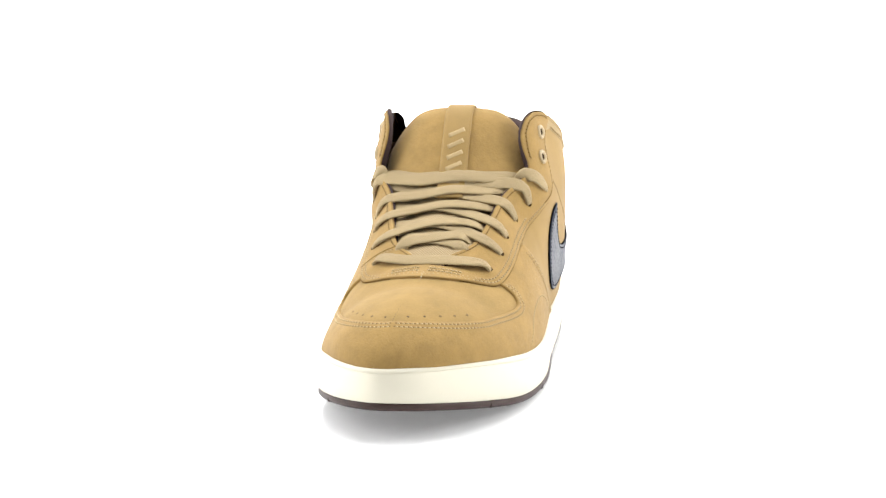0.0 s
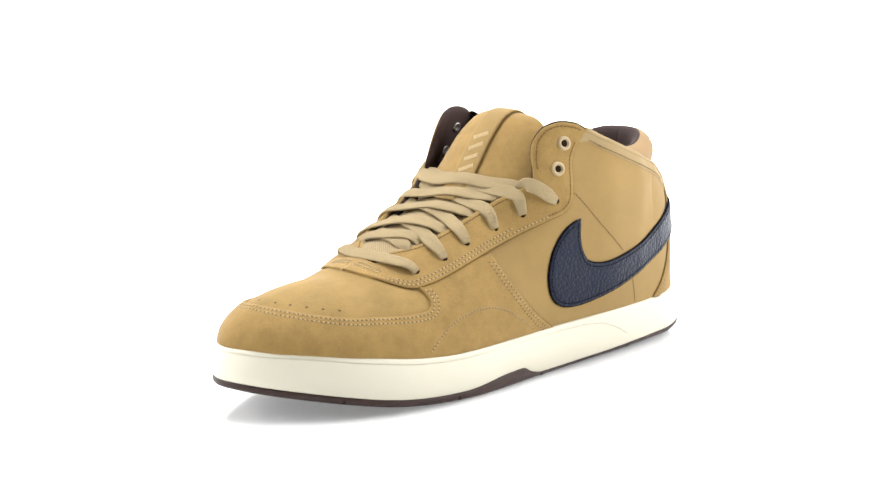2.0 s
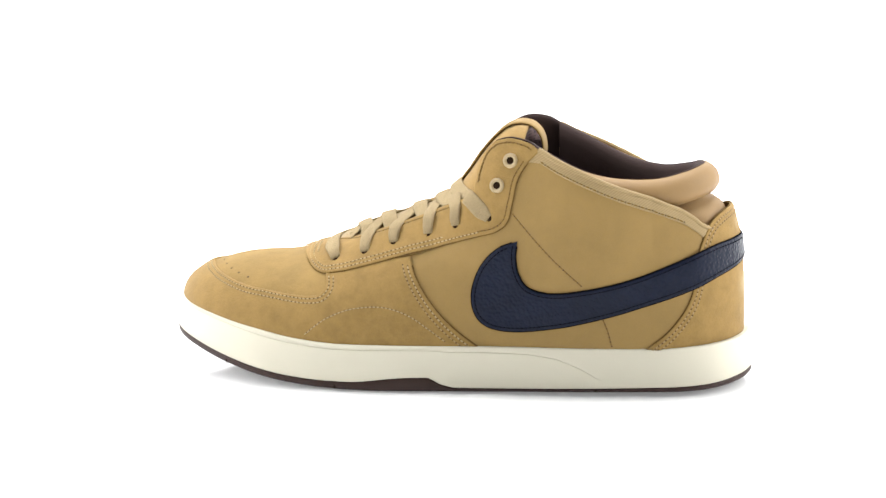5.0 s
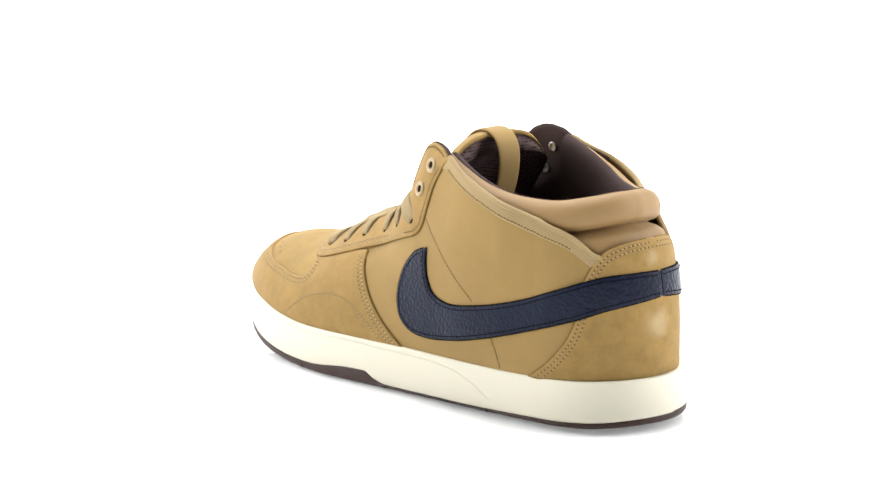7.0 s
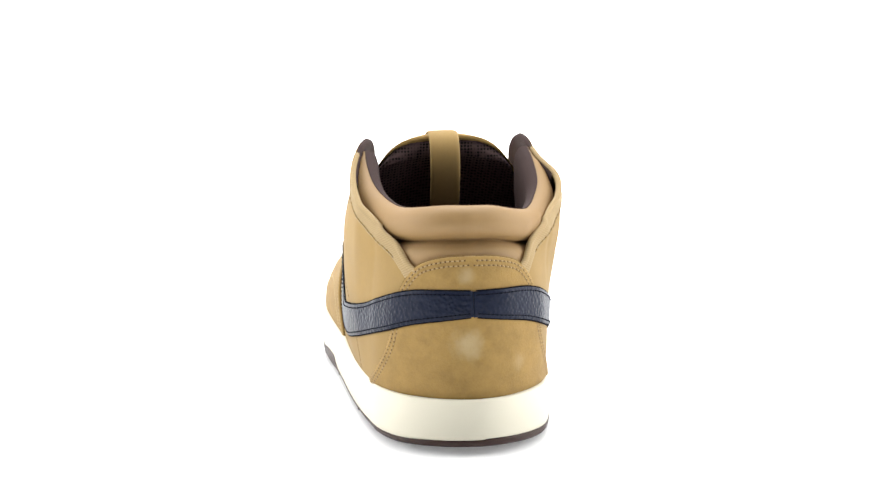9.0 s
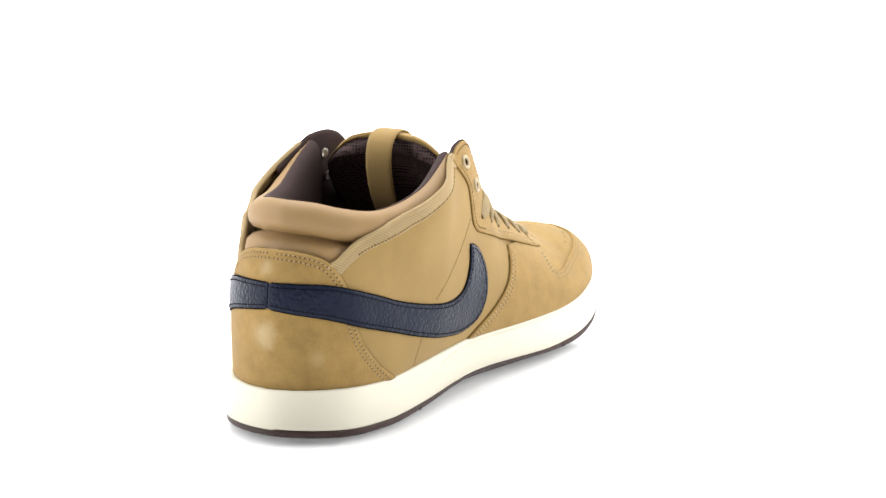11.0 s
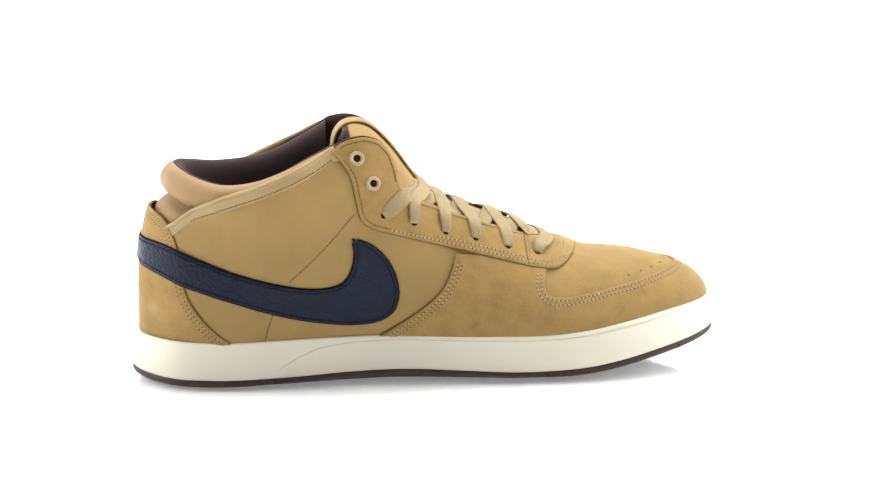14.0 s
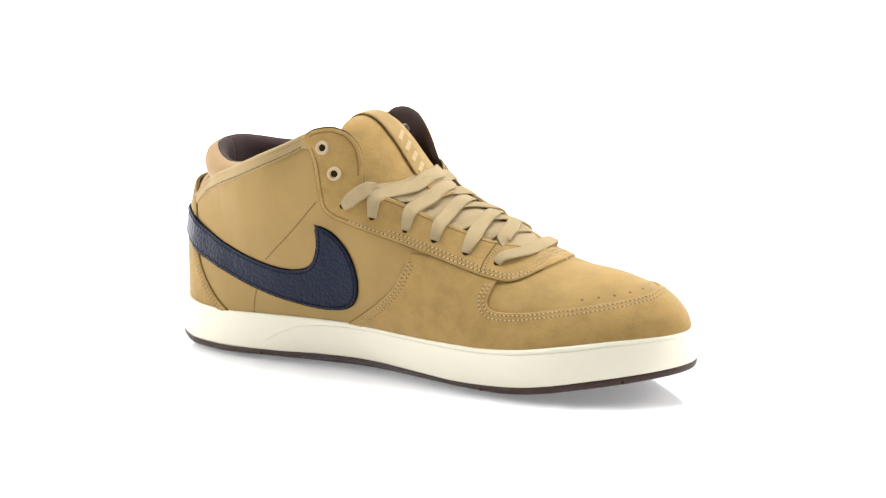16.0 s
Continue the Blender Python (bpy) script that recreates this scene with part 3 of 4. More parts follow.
def build_sole(shoe):
    n = len(LOOP)
    x, y = LOOP[:, 0], LOOP[:, 1]
    top = feather(x, y) + 0.4
    low, join = sole_bottom(x, y), sole_join(x, y)
    flare = np.interp(x, [-160, -140, -80, 60, 110, 142], [1.5, 1.0, 0.5, 0.5, 2.0, 3.0])

    def ring(out, z):
        p = LOOP + LOOP_N * np.asarray(out).reshape(-1, 1) if np.ndim(out) else LOOP + LOOP_N * out
        return np.column_stack([p, z])
    h = top - join
    groove = np.where(x > -86, 1.0, 0.0)
    cut = np.interp(x, [-88, -78, -66, -52, -30], [0.2, 0.5, 0.74, 0.84, 0.87])
    wall = lambda f: -flare * 0.75 * f
    rings = [ring(-6, join + 0.6), ring(-0.6, join - 0.2), ring(wall(0.03), join + 0.4), ring(wall(cut * 0.5), join + h * cut * 0.5), ring(wall(cut - 0.06), join + h * (cut - 0.06)), ring(wall(cut - 0.02), join + h * (cut - 0.02)), ring(wall(cut - 0.012), join + h * (cut - 0.012)), ring(wall(cut) - 0.5 * groove, join + h * (cut - 0.006)),
             ring(wall(cut) - 0.5 * groove, join + h * (cut + 0.006)), ring(wall(cut + 0.012), join + h * (cut + 0.012)), ring(wall(cut + 0.02), join + h * (cut + 0.02)), ring(wall(cut + 0.05), join + h * (cut + 0.05)), ring(wall(0.96), join + h * 0.95), ring(wall(1.0) - 0.25, top - 0.25), ring(wall(1.0) - 0.9, top), ring(wall(1.0) - 4, top - 0.4), ring(wall(1.0) - 12, top - 2)]
    mesh_object("midsole", np.vstack(rings), grid_faces(len(rings), n, 0, True), CREAM, shoe, "cream rubber midsole sidewall")
    rings = [ring(-7, join + 0.3), ring(-0.2, join), ring(0.1, join - 0.6), ring(0.0, low + 1.6), ring(-0.8, low + 0.5), ring(-2.2, low), ring(-8, ground(x) + 0.3 * (low - ground(x))), ring(-16, ground(x)), ring(-30, ground(x))]
    v = np.vstack(rings)
    f = grid_faces(len(rings), n, 0, True) + [tuple(range((len(rings) - 1) * n, len(rings) * n))]
    mesh_object("outsole", v, f, GUM, shoe, "dark brown rubber outsole")
    # narrow grooves across the outsole's edge
    for side, gx in ((1, -16.5), (1, 45), (1, -86), (-1, 48), (-1, -88), (-1, 117), (1, 104)):
        half = LOOP[:180] if side < 0 else LOOP[180:]
        k = int(np.argmin(np.abs(half[:, 0] - gx))) + (0 if side < 0 else 180)
        p, nn = LOOP[k], LOOP_N[k]
        tt = np.array([-nn[1], nn[0]])
        z0, z1 = low[k] + 0.6, join[k] - 0.4
        v = []
        for z in (z0, z1):
            for a, b in ((-0.5, -1.5), (0.5, -1.5), (0.45, 0.05), (-0.45, 0.05)):
                q = p + tt * a + nn * b
                v.append((q[0], q[1], z))
        mesh_object("tread_groove", v, [(0, 1, 2, 3), (4, 5, 6, 7), (0, 1, 5, 4), (1, 2, 6, 5), (2, 3, 7, 6), (3, 0, 4, 7)], HOLE, shoe, flat=True)


# ---- upper ----
collar_line = pchip([(-178, 88), (-165, 86), (-150, 80.5), (-142, 82.6), (-137, 86.2), (-130, 90.4), (-120, 94.4), (-106, 99.4), (-93, 104.5), (-79, 110.5), (-65, 117), (-58, 121)])
throat_line = pchip([(-58, 121), (-52, 124.8), (-43, 126.3), (-36, 124.6), (-30.8, 120), (-27.5, 114.5), (-25.8, 108.5), (-25.0, 102.5), (-23.6, 98.4), (-19, 95.4), (-8, 90.0), (8, 82), (24, 75.5), (40, 69.5), (52, 66), (58, 64.0), (60, 64.8)])


def edge_top(x):
    return float(collar_line(x)) if x < -58 else float(throat_line(x))


def build_base(shoe):
    for side in (1, -1):
        ss = np.unique(np.concatenate([np.linspace(0, S_END[side], 240), [along(side, x) for x in np.linspace(-31, -17, 44)]]))
        rows = 40
        v = np.zeros((rows, len(ss), 3))
        for j, s in enumerate(ss):
            bx, _ = base_at(side, s)
            xi = bx if HX < bx < TX else (HX - (S_HEEL[side] - s) if bx <= HX else TX + s - S_TOE[side])
            amax = 1.0 if xi > 60 else float(lift(side, s, min(edge_top(xi), float(ridge(np.clip(bx, HX, TX))))))
            v[:, j] = skin(side, np.full(rows, s), np.linspace(0, amax, rows))
        ob = mesh_object("quarter", v.reshape(-1, 3), grid_faces(rows, len(ss)), [NUBUCK, TOE_SUEDE], shoe, "smooth tan nubuck side and brushed suede toe box")
        for p in ob.data.polygons:
            p.material_index = 1 if p.center.x > 0.02 else 0


EYESTAY_LOW = [(-58, 121.5), (-51.5, 115), (-46.8, 107), (-44.5, 96), (-42, 86.5), (-37, 82), (-28, 79), (-10, 73), (7, 67.3), (28, 60.8), (44, 56.2), (54, 55.0), (60, 56.6), (65.5, 59.6), (68.4, 61.8), (69.3, 63.2)]
TOE_EDGE = {-1: [(49.8, 57.0), (47.8, 51.5), (47.3, 46.5), (50, 43.4), (57, 42.2), (66, 42.6), (80, 44.3), (98, 46.6), (118, 48.8), (140, 50.8), (160, 51.8)]}
TOE_EDGE[1] = [(x + 3.5 * float(np.clip((84 - x) / 30, 0, 1)), z + 2.8 * float(np.clip((100 - x) / 40, 0, 1) * np.clip((57 - z) / 10, 0, 1))) for x, z in TOE_EDGE[-1]]
REAR_SEAM = {1: [(-27, 23.6), (-17.5, 30.7), (-9, 38.7), (-0.5, 49.4), (5.5, 59.6), (7.5, 66)], -1: [(-36, 24.2), (-27, 31), (-16, 38.6), (-5, 48.6), (0, 58), (2.5, 66)]}
def own(side, pts, lo=-110, by=2.6, hi=-25):
    """The inner side's pieces sit a little further back than the outer side's."""
    return [(x - by * (side < 0) * float(np.clip(min((x - lo) / 30, 1.0), 0, 1)) * float(np.clip((hi + 25 - x) / 25, 0, 1)), z) for x, z in pts]


HEEL_SEAM = [(-110, 24.1), (-121, 33), (-131, 46), (-135.5, 60), (-138.5, 73), (-147, 83.5), (-160, 88), (-175, 89.3)]
HOLES = {1: [(47.7, 60.5), (32, 65.2), (17, 70.8), (-0.8, 76.6), (-15.6, 82.6), (-33, 88)], -1: [(45, 61.5), (29.6, 66.2), (13, 71.8), (-2, 76.7), (-18.4, 83), (-33.5, 88)]}
EYELETS = {1: [(-36.8, 103.6), (-43.2, 115.8)], -1: [(-38.5, 104), (-46, 116.3)]}


def step(lo, hi):
    """A soft step between two lengths from the heel's back."""
    return lambda uv: np.clip((np.abs(uv[:, 0]) - lo) / (hi - lo), 0, 1)


def ride_eyestay(side):
    rise, fall = step(along(side, -4), along(side, 8)), step(along(side, 48), along(side, 56))
    return lambda uv: 1.1 * rise(uv) * (1 - fall(uv))


def ride_stripe(uv):
    return 1.0 * (1 - np.clip((np.abs(uv[:, 0]) - 40) / 12, 0, 1))


def build_panels(shoe):
    # mudguard round the toe, one piece
    whole = []
    for side in (1, -1):
        edge = list(line(side, TOE_EDGE[side], True, 90))
        half = list(line(side, REAR_SEAM[side], True, 40)) + [flat(side, x, z, True) for x, z in ((25, 63.5), (42, 60.3), (47, 58.5))] + edge
        half = [np.array(p) for p in half if abs(p[0]) > 0.8] + [np.array([side * 0.6, edge[-1][1]])]
        whole.append(half)
        stitches("stitching", line(side, TOE_EDGE[side], True, 200, shift=-1.7 * side * -1)[10:-1], THREAD, shoe, 1.3, toe=True)
        stitches("stitching", line(side, TOE_EDGE[side], True, 200, shift=-4.0 * side * -1)[11:-1], THREAD, shoe, 1.3, toe=True)
        # dark cord: cut edge plus painted shade of the gap beside it
        tube("dark_edge_line", unflat(line(side, REAR_SEAM[side], True, 60)[:-5], 0.3, True), 0.5, EDGE, shoe, sides=6)
        for d in (2.0, 4.4):
            stitches("stitching", line(side, REAR_SEAM[side], True, 120, shift=d * side)[6:-8], THREAD if d < 3 else THREAD_TAN, shoe, 1.3, toe=True)
        if side == 1:
            stitches("stitching", line(side, [(60, 27.5), (50, 35), (40, 39.5), (31, 41.6), (22, 42.2), (14, 41), (6, 38), (-1, 33.5), (-12, 25.5)], True, 160), THREAD, shoe, 1.32, toe=True, gap=0.7)
    left, right = whole
    poly = left + right[::-1] + [np.array([right[0][0], 0.0])] + [np.array([u, 0.0]) for u in np.linspace(right[0][0], left[0][0], 60)[1:-1]] + [np.array([left[0][0], 0.0])]
    panel("mudguard", np.array(poly), 1.3, SUEDE, shoe, "tan suede toe guard with double seams", toe=True, mesh=3.0)
    # punched holes over the toe
    for side in (1, -1):
        row = line(side, TOE_EDGE[side], True, 300, shift=5.0 * -side)
        w = unflat(row, 0.0, True)
        s = np.concatenate([[0], np.cumsum(np.linalg.norm(np.diff(w, axis=0), axis=1))])
        for k in range(5):
            i = int(np.searchsorted(s, s[-1] - 4 - 8.0 * k))
            up = unflat(row[i:i + 1], 1.0, True)[0] - w[i]
            dot("perforation", w[i], up, [(0.7, -0.2), (0.65, 0.05), (0.4, 0.06)], PIT, shoe, n=10)
    # heel counter, one piece
    l, r = line(1, HEEL_SEAM, n=90), line(-1, HEEL_SEAM, n=90)
    for seam in (l, r):
        tube("dark_edge_line", unflat(seam[:-2], 0.3), 0.42, EDGE, shoe, sides=6)
    poly = np.vstack([l, r[::-1], [[u, 0.0] for u in np.linspace(r[0][0], l[0][0], 50)[1:-1]]])
    panel("heel_counter", poly, 1.1, SUEDE_WORN, shoe, "tan suede heel counter with pale worn patches")
    for side in (1, -1):
        for d in (2.0, 4.2):
            stitches("stitching", line(side, HEEL_SEAM, n=200, shift=d * side)[3:-2], THREAD_TAN, shoe, 1.1)
    # eyestay
    for side in (1, -1):
        stay = own(side, EYESTAY_LOW)
        low = line(side, stay, n=90)
        tube("dark_edge_line", unflat(low[2:-4], 0.25 + ride_eyestay(side)(low[2:-4])), 0.42, EDGE, shoe, sides=6)
        top = [flat(side, x, float(throat_line(x))) for x in np.concatenate([np.linspace(57.5, -17, 70), np.linspace(-17.5, -31, 50), np.linspace(-31.5, -57.5, 40)])]
        front = [flat(side, x, float(ridge(x)) + 1) for x in (66, 63.5, 61, 58)]
        over = ride_eyestay(side)
        high = lambda uv, f=over: 1.1 + f(uv)
        panel("eyestay", np.vstack([low, front, top]), 1.1, SUEDE, shoe, "tan suede eyestay with punched lace holes", extra=over)
        stitches("stitching", line(side, stay[1:7], n=150, shift=2.0 * side), THREAD_DARK, shoe, high)
        stitches("stitching", line(side, stay[6:], n=200, shift=1.7 * side), THREAD, shoe, high)
        stitches("stitching", line(side, stay[7:], n=200, shift=3.9 * side), THREAD, shoe, high)
        # bar tack across the front of the eyestay, on its tab
        for x in (60.6, 63.0):
            stitches("bar_tack", line(side, [(x - 0.8, float(ridge(x)) - 2.4), (x, float(ridge(x)) - 0.9), (x + 0.3, float(ridge(x)) - 0.1)], n=40), THREAD, shoe, lambda uv: np.full(len(uv), 1.5), length=1.6, gap=0.5, width=0.8)
        rim = [(x, float(throat_line(x))) for x in np.linspace(-55, -29, 14)] + [(-25.9, 108.5), (-25.2, 104)]
        stitches("stitching", line(side, rim, n=150, shift=-2.0 * side), THREAD_DARK, shoe, 1.3, length=1.3, gap=0.8)
        rim = [(x, float(throat_line(x))) for x in np.linspace(-17, 54, 16)]
        stitches("stitching", line(side, rim, n=150, shift=-2.2 * side), THREAD_DARK, shoe, high, length=1.3, gap=0.8)
        if side == -1:
            tab = line(side, [(39.5, 57.6), (39.2, 62), (39.6, 69)], n=30)
            tube("dark_edge_line", unflat(tab, high(tab) - 0.12), 0.34, EDGE, shoe, sides=6)
            stitches("stitching", line(side, [(41.2, 58), (40.9, 62), (41.2, 68)], n=40), THREAD_TAN, shoe, high, length=1.2, gap=0.7)
        for x, z in HOLES[side]:
            uv = np.array([flat(side, x, z)])
            p, up = unflat(uv, high(uv))[0], unflat(uv, high(uv) + 1)[0] - unflat(uv, high(uv))[0]
            dot("lace_hole", p, up, [(1.7, -0.4), (1.6, 0.08), (1.0, 0.05)], HOLE, shoe, n=14)
        for x, z in EYELETS[side]:
            uv = np.array([flat(side, x, z)])
            p, up = unflat(uv, 1.3)[0], unflat(uv, 2.3)[0] - unflat(uv, 1.3)[0]
            ring = dot("eyelet", p, up, [(3.75, -0.2), (3.65, 0.45), (3.2, 0.85), (2.6, 0.9), (2.0, 0.5), (1.75, 0.05)], RING, shoe, "sand-coloured eyelet ring")
            dot("eyelet_hole", p, up, [(1.9, 0.1), (1.8, 0.18), (0.9, 0.16)], HOLE, ring)
            dot("eyelet_back", p - up * 4.6, -up, [(2.7, -0.4), (2.6, 0.3), (2.1, 0.5), (1.4, 0.1)], STEEL, ring, "bright steel eyelet back")
    # the tab across the eyestay's front
    strips = []
    for side, gs in ((-1, np.linspace(0, 1, 15)), (1, np.linspace(1, 0, 15)[1:])):
        for g in gs:
            z0 = 58.6 + (63.0 - 58.6) * g
            front = float(np.interp(z0, [56.6, 59.6, 61.8, 63.2], [60, 65.5, 68.4, 69.5])) + 0.2
            strip = []
            for x, off in list(zip(np.linspace(57.6, front - 0.7, 9), [1.28] * 9)) + [(front - 0.2, 1.2), (front, 0.9), (front, -0.4)]:
                z = 58.6 + (float(ridge(x)) - 58.6) * g
                sx = along(side, x)
                strip.append(skin(side, sx, float(lift(side, sx, z)), off))
            strips.append(strip)
    v = np.array(strips)
    mesh_object("eyestay_tab", v.reshape(-1, 3), grid_faces(v.shape[0], v.shape[1]), SUEDE, shoe, "tan suede tab joining the eyestays over the toe")
    # flat seams on the quarter, and the binding of the collar
    for side in (1, -1):
        stitches("stitching", line(side, [(-44.5, 91), (-61, 73), (-79, 56)] if side == 1 else [(-48, 89.5), (-63, 73), (-81, 56)], n=100), THREAD_DARK, shoe, 0.02, rise=0.2, gap=1.0)
        stitches("stitching", line(side, [(-87.5, 43), (-91, 34), (-93.3, 25)], n=60), THREAD_DARK, shoe, 0.02, rise=0.2, gap=1.0)
        xs = np.linspace(-57, -148, 64)
        top = [flat(side, x, float(collar_line(x)) + 0.3) for x in xs]
        low = [flat(side, x, float(collar_line(x)) - 5.6) for x in np.linspace(-148, -51.5, 64)]
        panel("binding", np.array(top + low), 0.6, BINDING, shoe, "sand-coloured tape binding along the collar", step=1.5, mesh=1.6, puff=0.4)
        tube("piping", unflat(np.array(top), -0.3), 1.5, BINDING, shoe)
        stitches("stitching", line(side, [(x, float(collar_line(x)) - 4.6) for x in xs[1:-9:3]], n=200), THREAD_DARK, shoe, lambda uv: np.full(len(uv), 0.75), length=1.9, gap=1.7, width=0.8, rise=0.3)


SWOOSH_TOP = [(-47.2, 77.5), (-46.3, 70.5), (-47.3, 62.5), (-51.5, 55.3), (-61, 52.2), (-81, 54), (-103, 59), (-124, 66.3), (-145, 72.6), (-163, 74.2), (-178.5, 74.2)]
SWOOSH_LOW = [(-178.5, 62.9), (-165, 61.5), (-148, 58.2), (-131, 52.7), (-113, 47.2), (-92, 41), (-64, 34.6), (-45, 32.5), (-33, 34.2), (-27, 38.8), (-24.5, 46), (-25, 54), (-29.5, 65), (-38, 73.7)]


def build_stripe(shoe):
    for side in (1, -1):
        upper_edge, lower_edge = own(side, SWOOSH_TOP, hi=-5, by=2.2), own(side, SWOOSH_LOW + [SWOOSH_TOP[0]], hi=-5, by=2.2)
        a, b = line(side, upper_edge, n=130), line(side, lower_edge, n=150)
        panel("side_stripe", np.vstack([a, b[:-1]]), 1.15, NAVY, shoe, "curved navy grained leather side stripe", step=1.3, mesh=2.2, extra=ride_stripe)
        high = lambda uv: 1.15 + ride_stripe(uv)
        for edge in (a[2:-1], b[1:-2]):
            tube("dark_edge_line", unflat(edge, 0.4 + ride_stripe(edge)), 0.55, NAVY_EDGE, shoe, sides=6)
        stitches("stitching", line(side, upper_edge, n=260, shift=1.7 * side)[4:-2], THREAD_NAVY, shoe, high, length=1.5, gap=0.65, width=0.7, rise=0.4)
        stitches("stitching", line(side, lower_edge, n=300, shift=1.7 * side)[2:-6], THREAD_NAVY, shoe, high, length=1.5, gap=0.65, width=0.7, rise=0.4)


# ---- collar, lining, tongue, laces ----
CREST = {1: [(-135, 3, 110), (-133, 13, 110), (-127, 21.5, 108.5), (-113, 30, 106), (-92, 35.8, 107), (-78, 39, 111), (-64, 40.2, 118), (-55, 39.8, 123)],
         -1: [(-135, 3, 110), (-132, -9, 109), (-125, -18.5, 106), (-112, -28, 103.2), (-97, -34, 105), (-83, -38.2, 110.2), (-68, -38.2, 117.8), (-57, -36.8, 123)]}
ROLL = [(0, 0), (1.9, -0.3), (3.8, -1.2), (5.6, -3.0), (6.8, -5.6), (7.2, -8.5), (6.7, -11.2), (4.9, -13.8), (0.6, -15.4), (0.6, -15.9), (5.3, -17.2), (8.6, -19.5), (10.2, -22.5), (10.8, -26), (10.2, -31), (7, -37), (2, -42)]
INNER = [(0, 0), (-1.6, -0.3), (-3.2, -1.4), (-4.6, -3.6), (-5.5, -8), (-5.8, -20), (-4, -45), (-2, -80)]


def build_collar(shoe):
    a, _ = smooth(CREST[1], 90)
    b, _ = smooth(CREST[-1], 90)
    path = np.vstack([b[::-1], a[1:]])
    t = np.gradient(path, axis=0)
    t[:, 2] = 0
    t /= np.linalg.norm(t, axis=1, keepdims=True)
    out = np.stack([-t[:, 1], t[:, 0], 0 * t[:, 0]], 1)
    out *= np.sign(np.sum(out * (path - np.array([-95, 3, 0])), axis=1, keepdims=True))
    out[:, 2] = 0
    fat = np.interp(path[:, 0], [-135, -120, -105, -92, -80, -60], [1.0, 1.05, 1.1, 1.1, 1.1, 0.95])

    def shell(section, keep, scale):
        p, o, f = path[keep], out[keep], fat[keep]
        rows = []
        for dr, dz in section:
            k = f if scale else 1.0
            rows.append(p + o * np.reshape(dr * k, (-1, 1)) + np.array([0, 0, 1.0]) * dz)
        return np.vstack(rows), grid_faces(len(section), len(p))
    v, f = shell(ROLL, path[:, 0] < 0, True)
    # the padding stays inside the quarter where that covers it
    for p in v:
        side = 1 if p[1] > float(middle(HX)) else -1
        if p[0] > HX:
            s0 = along(side, p[0])
            axis = np.array([p[0], float(middle(p[0]))])
        else:
            axis = np.array([HX, float(middle(HX))])
            near = BC[side][BC[side][:, 0] <= HX + 3]
            turn = np.arctan2(np.abs(near[:, 1] - axis[1]), axis[0] - near[:, 0])
            s0 = float(np.interp(math.atan2(abs(p[1] - axis[1]), axis[0] - p[0]), np.maximum.accumulate(turn), BS[side][:len(near)]))
        xi = HX - (S_HEEL[side] - s0) if p[0] <= HX else p[0]
        cover = max(float(collar_line(xi)), float(np.interp(-xi, [147, 160, 178], [80, 86, 89])) if xi < -147 else 0)
        hidden = float(np.clip((cover + 8.0 - p[2]) / 8.0, 0, 1))
        q = bare(side, s0, lift(side, s0, min(p[2], max(cover, 80.0))))[:2] - axis
        d = p[:2] - axis
        most = np.linalg.norm(q) - 2.4
        if hidden > 0 and np.linalg.norm(d) > most:
            p[:2] = axis + d * ((1 - hidden) + hidden * most / np.linalg.norm(d))
    mesh_object("collar_padding", v, f, PADDING, shoe, "puffed tan leather collar padding with a crease")
    # the lining creeps outward over the rim towards the flaps
    creep = np.interp(path[:, 0], [-90, -60], [0.0, 1.2])[:, None]
    rows = [path + out * (dr + creep * w) + np.array([0, 0, 1.0]) * dz for dr, dz, w in ((0.0, -1.6, 1.0), (0.0, 0.25, 0.9))]
    rows += [path + out * (dr + 0.0) + np.array([0, 0, 1.0]) * (dz + 0.3) for dr, dz in INNER]
    mesh_object("collar_lining", np.vstack(rows), grid_faces(len(rows), len(path)), LINING, shoe, "dark brown cloth collar lining")
    # lining of the flaps and the throat
    for side in (1, -1):
        xs = np.concatenate([np.linspace(-76, -31, 34), np.linspace(-30.5, -17, 44), np.linspace(-16, 57, 46)])
        rows = []
        for j, x in enumerate(xs):
            s = along(side, x)
            amax = float(lift(side, s, min(edge_top(x), float(ridge(x)) - 0.2)))
            col = [skin(side, s, amax + 0.004, 0.35), skin(side, s, amax + 0.007, -0.2), skin(side, s, amax + 0.006, -1.6), skin(side, s, amax - 0.004, -2.4)] + [skin(side, s, amax * k, -3.0) for k in (0.97, 0.9, 0.8, 0.7, 0.55, 0.4, 0.2, 0.05)]
            rows.append(np.array(col))
        v = np.stack(rows, 1)
        mesh_object("lining", v.reshape(-1, 3), grid_faces(v.shape[0], v.shape[1]), LINING, shoe, "dark brown lining of the eyestay flap")
    # insole closes the inside
    v = np.vstack([[(base_at(1, s)[0] * 0.95, base_at(1, s)[1] * 0.9, 30.0) for s in np.linspace(0, S_END[1], 60)], [(base_at(-1, s)[0] * 0.95, base_at(-1, s)[1] * 0.9, 30.0) for s in np.linspace(S_END[-1], 0, 60)[1:-1]]])
    mesh_object("insole", v, [tuple(range(len(v)))], LINING, shoe)


TONGUE = [(66, 58), (58, 64), (49, 69.5), (35, 75.5), (20, 80.5), (6, 85.5), (-8, 93), (-17, 103.5), (-24, 113.5), (-31, 121.6), (-36.5, 126.2), (-42, 128.0), (-47, 127.5)]
tongue_line, _ = smooth(TONGUE, 121)
TONGUE_Y = 1.5


